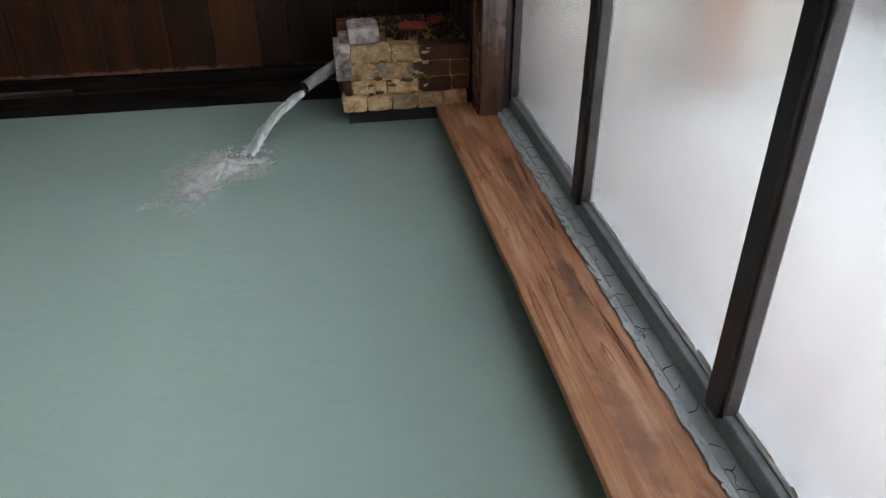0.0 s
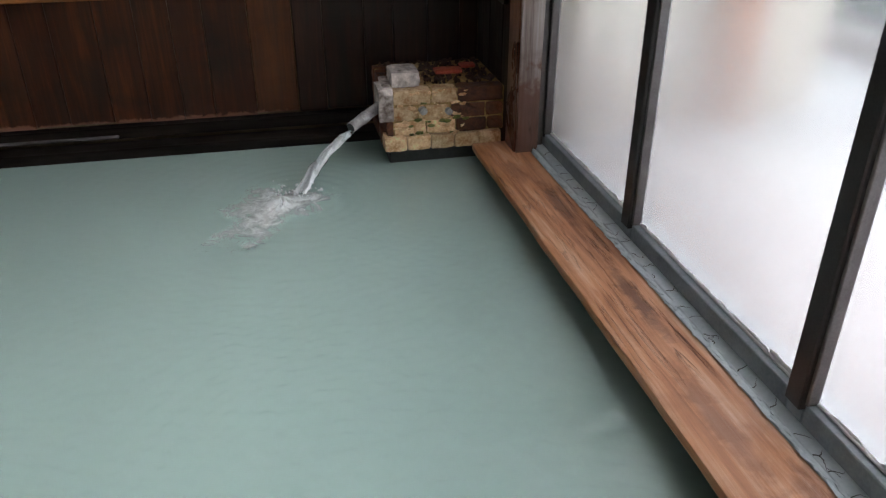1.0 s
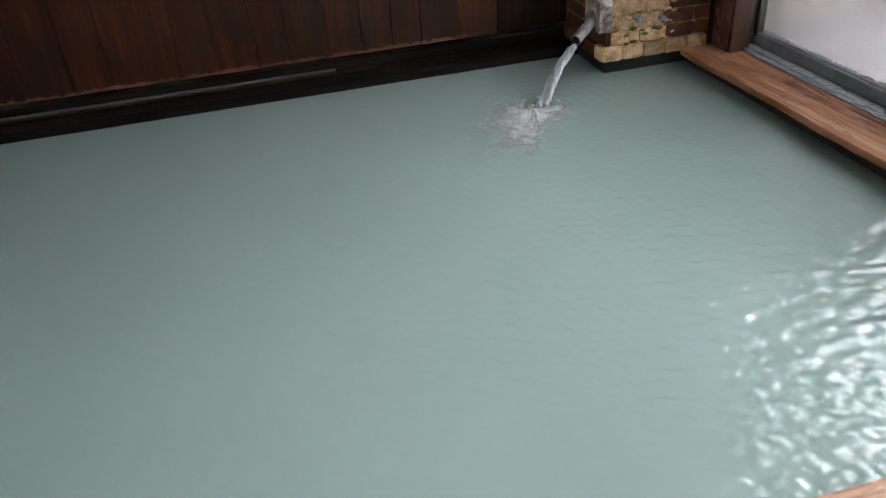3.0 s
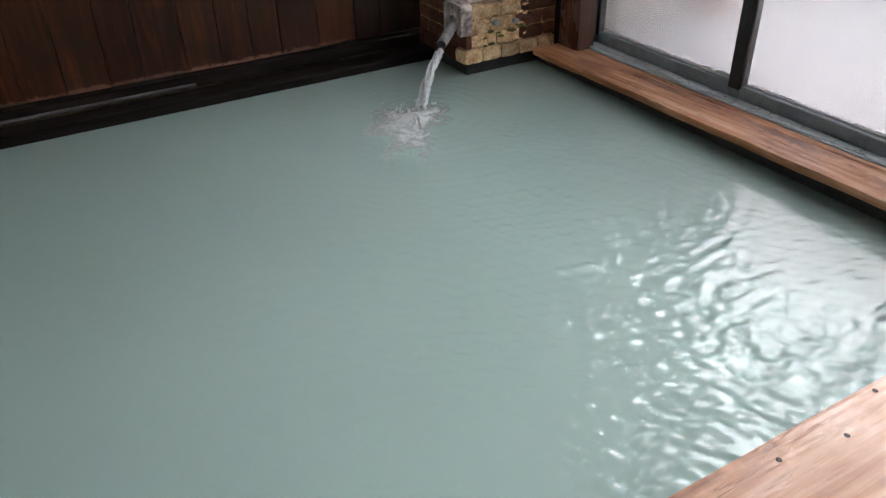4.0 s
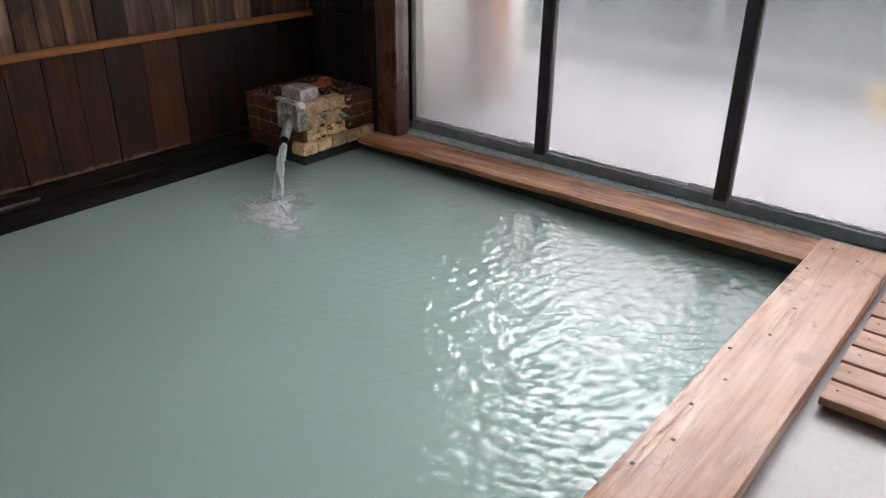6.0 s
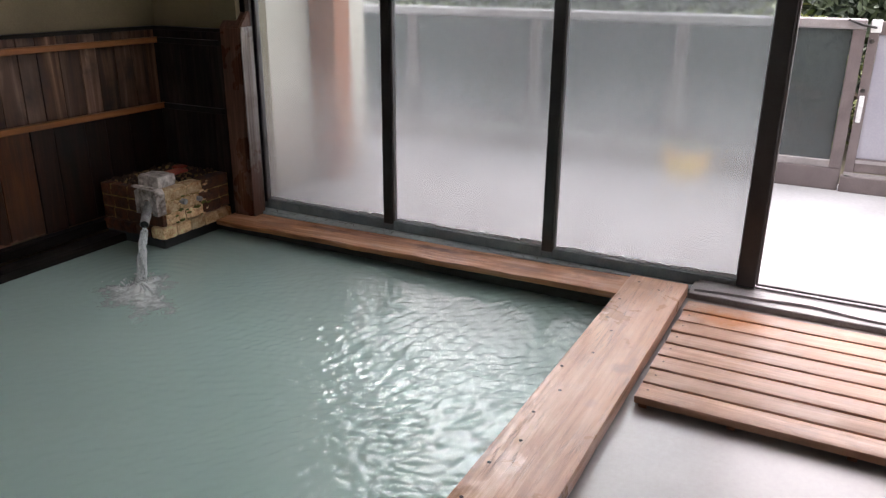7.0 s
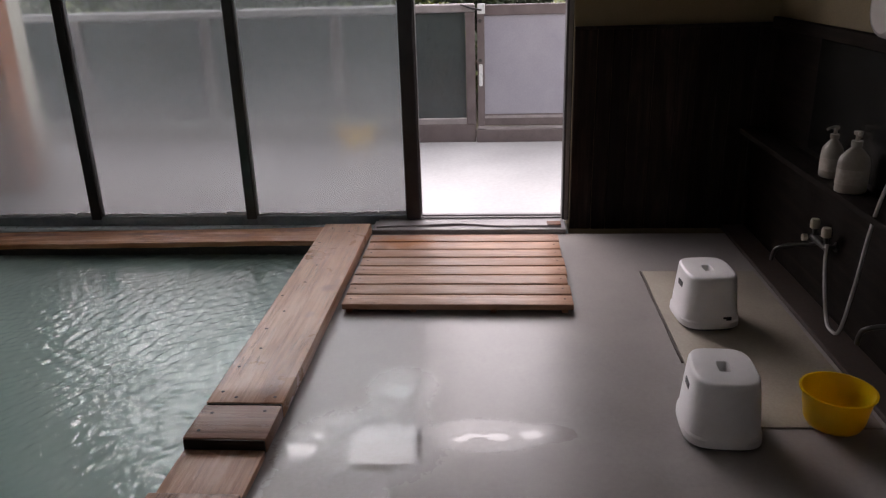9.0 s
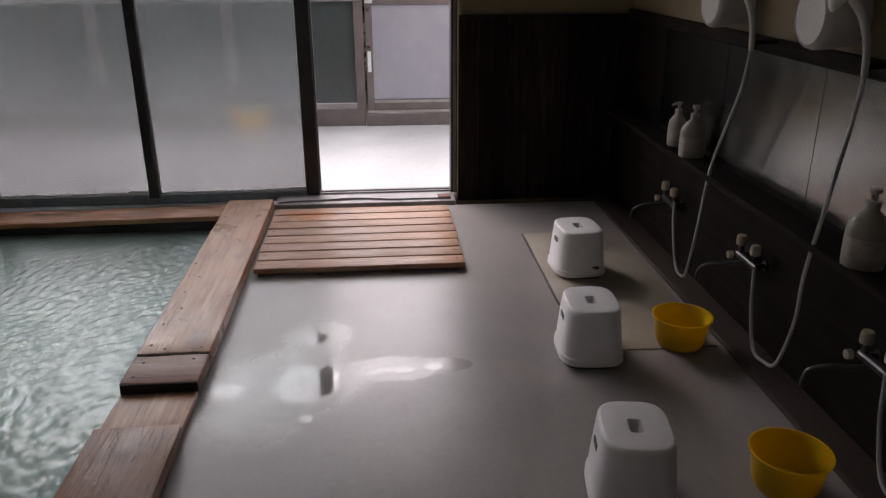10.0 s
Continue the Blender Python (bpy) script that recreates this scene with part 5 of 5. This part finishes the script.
# black strip on the wet board end paints in the shade at the joint
part("end_grain", worn_plank((-1.3175, 0.772, -0.058), (-1.3102, 1.101, RIM_Z - 0.006), 10.0, 1, 8, 0.0012), M_DARK_END, rim, "black strip for the wet, shaded board end", True)
screw_heads(rim, ((-0.172, 1.077), (0.025, 0.992), (-0.384, 1.01), (-0.60, 1.045), (-0.815, 1.012), (-1.225, 1.06), (-1.27, 0.985), (-1.265, 0.815), (-1.0, 1.06), (0.45, 1.05), (0.30, 0.985), (0.72, 1.06), (1.02, 1.03), (0.95, 0.90)), RIM_Z + 0.0005)
offcut = thing("rim_offcut", "short wet brown rim board beside the pool", "plank")
part("plank", worn_plank((-1.572, 0.768, -0.052), (-1.322, 1.108, RIM_Z - 0.004), 2.0, 1), M_STEP, offcut, "", True)
# same black strip for the shaded step down to the low board
part("end_grain", worn_plank((-1.5795, 0.772, -0.052), (-1.5722, 1.104, RIM_Z - 0.008), 9.0, 1, 8, 0.0012), M_DARK_END, offcut, "black strip for the wet, shaded board end", True)
screw_heads(offcut, ((-1.37, 0.83), (-1.39, 1.05), (-1.52, 1.06)), RIM_Z - 0.003)
low = thing("rim_low_board", "low wet tan rim board beside the pool", "plank")
part("plank", worn_plank((-1.892, 0.772, -0.064), (-1.582, 1.102, -0.030), 3.0, 0), M_RIM, low, "", True)
rim2 = thing("rim_plank", "brown-stained cypress rim plank beside the pool", "plank")
part("plank", worn_plank((END_X, 0.764, -0.062), (-1.897, 1.108, RIM_Z - 0.012), 4.0, 0, 24), M_RIM_BROWN, rim2, "", True)
wplank = thing("window_plank", "weathered red-brown cracked plank under the window", "plank")
bm = worn_plank((0.965, 1.112, PLANK_Z - 0.040), (1.260, 4.27, PLANK_Z), 5.0, 1, 30, 0.005)
for v in bm.verts:
    v.co.z += plank_rise(v.co.y)
bed = box((1.031, 1.112, -0.150), (1.258, 4.27, PLANK_Z - 0.041))
for v in bed.verts:
    v.co.z += plank_rise(v.co.y) if v.co.z > -0.145 else 0.0
structure("plank_bed", bed, M_POOL_WALL, "dark wet bed under the window plank")
part("plank", bm, M_PLANK, wplank, "", True)

# ---- duckboard before the doorway ----
def duckboard():
    d = thing("duckboard", "slatted brown wooden duckboard on the grey floor", "duckboard")
    X0, X1, Y0, Y1, n = -0.215, 0.965, -0.562, 0.735, 8
    w = (X1 - X0 + 0.016) / n
    rng = random.Random(4)
    for i in range(n):
        x = X0 + i * w
        part("slat", worn_plank((x, Y0 + rng.uniform(-0.006, 0.006), -0.052), (x + w - 0.016, Y1 + rng.uniform(-0.004, 0.004), -0.015 + rng.uniform(-0.001, 0.001)), 20.0 + i, 1, 8, 0.0015), M_SLAT, d, "", True)
    for y in (-0.535, -0.14, 0.31, 0.675):
        part("bearer", box((X0 + 0.006, y, FLOOR_Z), (X1 - 0.02, y + 0.035, -0.0525), 0.003), M_STEP, d)
    for i in range(n):
        for y in (-0.52, 0.69):
            part("screw", lathe([(0.0, 0), (0.005, 0.0), (0.006, 0.001), (0.0, 0.0014)], (X0 + (i + 0.5) * w, y, -0.0150), 8), M_SCREW, d)
    return d


duckboard()

# sheet laid on the floor along the wash places
sheet = thing("floor_sheet", "worn tan board sheet lying on the bath floor", "board")
part("sheet", worn_plank((-1.32, -1.712, FLOOR_Z + 0.0005), (0.395, -1.038, FLOOR_Z + 0.010), 7.0, 0, 10, 0.003), M_BACKING, sheet, "", True)
part("edge_strip", worn_plank((-0.78, -1.036, FLOOR_Z + 0.0005), (0.395, -1.022, FLOOR_Z + 0.012), 8.0, 0, 8, 0.003), M_RUST, sheet, "rusty edge strip", True)

# ---- wash places along the shower wall ----
structure("wash_wall", box((END_X, ALCOVE_Y - 0.012, FLOOR_Z), (SOUTH_X - 0.001, SHOWER_Y, 0.62)), M_SHELF, "dark boarded wall below the wash shelf")
structure("wash_shelf", box((END_X, ALCOVE_Y - 0.012, 0.621), (SOUTH_X - 0.001, SHOWER_Y + 0.10, 0.655), 0.006, 2), M_SHELF, "dark wooden shelf over the taps")
structure("wash_kerb", box((END_X, SHOWER_Y, FLOOR_Z), (SOUTH_X - 0.001, -1.735, FLOOR_Z + 0.03), 0.008, 2), M_RUST, "brown stained kerb along the wash wall")
structure("mirror_rail", box((END_X, ALCOVE_Y - 0.012, 1.315), (SOUTH_X - 0.001, ALCOVE_Y + 0.03, 1.385), 0.005), M_SHELF, "dark wooden rail above the mirrors")
structure("mirror_backing", box((END_X, ALCOVE_Y - 0.012, 0.656), (SOUTH_X - 0.001, ALCOVE_Y - 0.004, 1.314)), M_SHELF, "dark boarding behind the mirrors")


def wall_mirror(x0, x1):
    m = thing("wall_mirror", "old clouded frameless mirror above the wash shelf", "mirror", group="mirrors above the shelf")
    part("glass", box((x0, ALCOVE_Y - 0.003, 0.690), (x1, ALCOVE_Y + 0.003, 1.308), 0.001), M_MIRROR, m)
    return m


for k in range(6):
    wall_mirror(-1.43 - 0.96 * k, -0.475 - 0.96 * k)
wall_mirror(-0.47, 0.48)


def super_ring(hx, hy, z, n=48, power=3.6):
    ring = []
    for k in range(n):
        a = 2 * math.pi * k / n
        c, s = math.cos(a), math.sin(a)
        ring.append(Vector((math.copysign(abs(c) ** (2 / power), c) * hx, math.copysign(abs(s) ** (2 / power), s) * hy, z)))
    return ring


def bath_stool():
    s = thing("bath_stool", "white plastic bath stool with a slot in its top", "stool", group="white bath stools")
    bm = bmesh.new()
    rings = [super_ring(0.176, 0.150, 0.014), super_ring(0.182, 0.156, 0.018), super_ring(0.181, 0.155, 0.048), super_ring(0.174, 0.148, 0.056),
             super_ring(0.171, 0.143, 0.12), super_ring(0.166, 0.135, 0.20), super_ring(0.161, 0.128, 0.266), super_ring(0.159, 0.126, 0.278),
             super_ring(0.154, 0.121, 0.286), super_ring(0.146, 0.113, 0.289), super_ring(0.070, 0.056, 0.2865), super_ring(0.044, 0.026, 0.2855, 48, 5), super_ring(0.040, 0.022, 0.280, 48, 5), super_ring(0.036, 0.020, 0.03, 48, 5)]
    add_ring_stack(bm, rings)
    part("shell", bm, M_STOOL, s, "", True)
    part("rubber_foot", add_ring_stack(bmesh.new(), [super_ring(0.166, 0.142, 0.0), super_ring(0.170, 0.146, 0.006), super_ring(0.170, 0.146, 0.0138)]), M_RUBBER, s, "grey rubber foot ring", True)
    return s


stool = bath_stool()
stool.matrix_basis = pose(-0.275, -1.245, FLOOR_Z + 0.010, 0, 0, 4)
part("hand_slot", add_box(bmesh.new(), (-0.035, 0.124, 0.190), (0.035, 0.1372, 0.222), 0.005, 2), M_INK, stool, "dark hand slot")
for x, y, rz in ((-1.318, -1.050, -3), (-2.368, -0.930, -8)):
    copy_thing(stool, pose(x, y, FLOOR_Z, 0, 0, rz))
mark = bmesh.new()
for a, b_ in ((0.0, 0.024), (0.026, 0.014)):
    add_box(mark, (-0.1775, -0.085 + a, 0.062 + a * 0.3), (-0.1690, -0.085 + a + b_, 0.080))
part("maker_mark", mark, M_INK, stool, "small dark printed mark")


def wash_bowl():
    b = thing("wash_bowl", "translucent yellow plastic wash bowl on the floor", "wash bowl", group="yellow wash bowls")
    part("bowl", lathe([(0.098, 0.0), (0.106, 0.004), (0.118, 0.03), (0.134, 0.135), (0.139, 0.150), (0.146, 0.152), (0.147, 0.158), (0.138, 0.159), (0.131, 0.14), (0.113, 0.03), (0.102, 0.008), (0.0, 0.007)], sides=40), M_BOWL, b, "", True)
    return b


bowl = wash_bowl()
bowl.matrix_basis = pose(-1.285, -1.525, FLOOR_Z + 0.010, 0, 0, 0)
copy_thing(bowl, pose(-2.385, -1.508, FLOOR_Z, 0, 0, 40))


def pump_bottle(label="milky white pump bottle of soap on the shelf"):
    b = thing("pump_bottle", label, "pump bottle", group="pump bottles on the shelf")
    part("bottle_body", lathe([(0.046, 0), (0.052, 0.004), (0.053, 0.02), (0.053, 0.115), (0.048, 0.140), (0.030, 0.165), (0.018, 0.178), (0.016, 0.190), (0.0, 0.190)], sides=28, sx=1.0, sy=0.8), M_BOTTLE, b, "", True)
    part("label_band", lathe([(0.0536, 0.035), (0.0538, 0.036), (0.0538, 0.095), (0.0536, 0.096)], sides=28, sx=1.0, sy=0.8), M_LABEL, b, "faded printed label", True)
    p = part("pump", lathe([(0.019, 0.186), (0.019, 0.206), (0.008, 0.208), (0.008, 0.228), (0.015, 0.230), (0.015, 0.243), (0.0, 0.245)], sides=16), M_BOTTLE, b, "", True)
    part("nozzle", tube([(0, 0, 0.238), (0.0, 0.03, 0.238), (0.0, 0.046, 0.231)], 0.006, 8), M_BOTTLE, p)
    return b


bottle = pump_bottle()
bottle.matrix_basis = pose(-0.06, -1.885, 0.655, 0, 0, 20) @ Matrix.Diagonal((1.15, 1.15, 1.1, 1))
copy_thing(bottle, pose(-0.345, -1.872, 0.655, 0, 0, 75) @ Matrix.Diagonal((1.2, 1.2, 1.12, 1)))
copy_thing(bottle, pose(-2.05, -1.865, 0.655, 0, 0, 50) @ Matrix.Diagonal((1.25, 1.25, 1.15, 1)))


def tap():
    """A two-valve mixer on the wall with a spout, seen from above."""
    t = thing("mixer_tap", "old chrome mixer tap with ivory knobs on the dark wall", "tap", group="wash place taps")
    part("body", tube([(-0.10, 0.055, 0), (0.10, 0.055, 0)], 0.019, 14), M_CHROME, t, "", True)
    for x in (-0.075, 0.075):
        part("inlet", tube([(x, 0, 0), (x, 0.055, 0)], 0.013, 10), M_CHROME, t, "", True)
        part("flange", tube([(x, 0.0, 0), (x, 0.008, 0)], 0.026, 14), M_CHROME, t)
        v = part("valve", tube([(x, 0.055, 0.015), (x, 0.06, 0.055)], 0.012, 10), M_CHROME, t)
        part("knob", lathe([(0.016, 0.0), (0.024, 0.004), (0.025, 0.04), (0.021, 0.052), (0.0, 0.054)], (x, 0.062, 0.055), 12), M_IVORY, v, "ivory plastic knob", True)
    part("spout", tube(smooth_path([(0.03, 0.06, -0.015), (0.06, 0.10, -0.035), (0.10, 0.17, -0.05), (0.13, 0.225, -0.08), (0.135, 0.24, -0.115), (0.136, 0.242, -0.15)], 5), 0.011, 10), M_CHROME, t, "", True)
    part("diverter", lathe([(0.014, 0), (0.019, 0.003), (0.019, 0.026), (0.0, 0.028)], (0, 0, 0), 12), M_IVORY, t, "small ivory diverter knob").matrix_basis = pose(0.12, 0.075, -0.012, -90, 0, 0)
    return t


taps = tap()
taps.matrix_basis = pose(-0.165, SHOWER_Y, 0.325)
for x in (-1.235, -2.28, -3.32, -4.36):
    copy_thing(taps, pose(x, SHOWER_Y, 0.355))


def hand_shower(loop):
    """Handset on its wall hook, with the hose in a long loop down from the tap; places (along the wall, height) from the hook."""
    s = thing("hand_shower", "white hand shower hanging on a hook with grey hose", "hand shower", group="hand showers on the wall")
    part("hook", tube([(0, -0.152, 0.0), (0, -0.06, 0.0), (0, -0.016, -0.005)], 0.012, 10), M_SHELF, s, "dark wall hook", True)
    handle = smooth_path([(0.0, 0.0, -0.04), (0.010, 0.0, 0.04), (0.036, 0.0, 0.11), (0.075, 0.006, 0.175), (0.125, 0.02, 0.225)], 5)
    part("handle", tube(handle, [0.012 + 0.006 * i / (len(handle) - 1) for i in range(len(handle))], 12), M_SHOWER, s, "", True)
    part("head", lathe([(0.018, 0.05), (0.030, 0.042), (0.040, 0.018), (0.041, 0.004), (0.036, 0.0), (0.0, -0.001)], (0.0, 0.0, 0.0), 24), M_SHOWER, s, "round white shower head", True).matrix_basis = pose(0.150, 0.04, 0.200, -35, 25, 0)
    hose = smooth_path([(0.0, 0.0, -0.045)] + [(x, 0.006, z) for x, z in loop], 8)
    part("hose", tube(hose, 0.0085, 10), M_HOSE, s, "grey flexible hose", True)
    return s


LOOP_A = ((0.046, -0.255), (0.252, -0.65), (0.351, -1.10), (0.42, -1.345), (0.505, -1.395), (0.585, -1.36), (0.68, -1.145), (0.70, -1.005))
LOOP_B = ((0.012, -0.22), (0.076, -0.55), (0.140, -0.87), (0.150, -1.10), (0.235, -1.345), (0.345, -1.398), (0.455, -1.385), (0.525, -1.20), (0.552, -1.005))
hand_shower(LOOP_A).matrix_basis = pose(-1.02, -1.82, 1.375)
hand_shower(LOOP_B).matrix_basis = pose(-1.918, -1.82, 1.382)
hand_shower(LOOP_B).matrix_basis = pose(-2.925, -1.82, 1.382)


def wall_drum():
    """A round white housing on the wall, its axis square to the wall."""
    d = thing("wall_lamp", "unlit drum-shaped white plastic wall lamp above the mirrors", "wall lamp", group="wall lamps above the mirrors")
    body = part("housing", lathe([(0.105, 0.0), (0.118, 0.004), (0.130, 0.10), (0.133, 0.165), (0.126, 0.185), (0.112, 0.196), (0.108, 0.192), (0.0, 0.190)], sides=36), M_SHOWER, d, "", True)
    body.matrix_basis = pose(0, 0, 0, -90, 0, 0)
    return d


drum = wall_drum()
drum.matrix_basis = pose(-0.565, ALCOVE_Y - 0.011, 1.535)
for x in (-1.545, -2.53, -3.5):
    copy_thing(drum, pose(x, ALCOVE_Y - 0.011, 1.530))
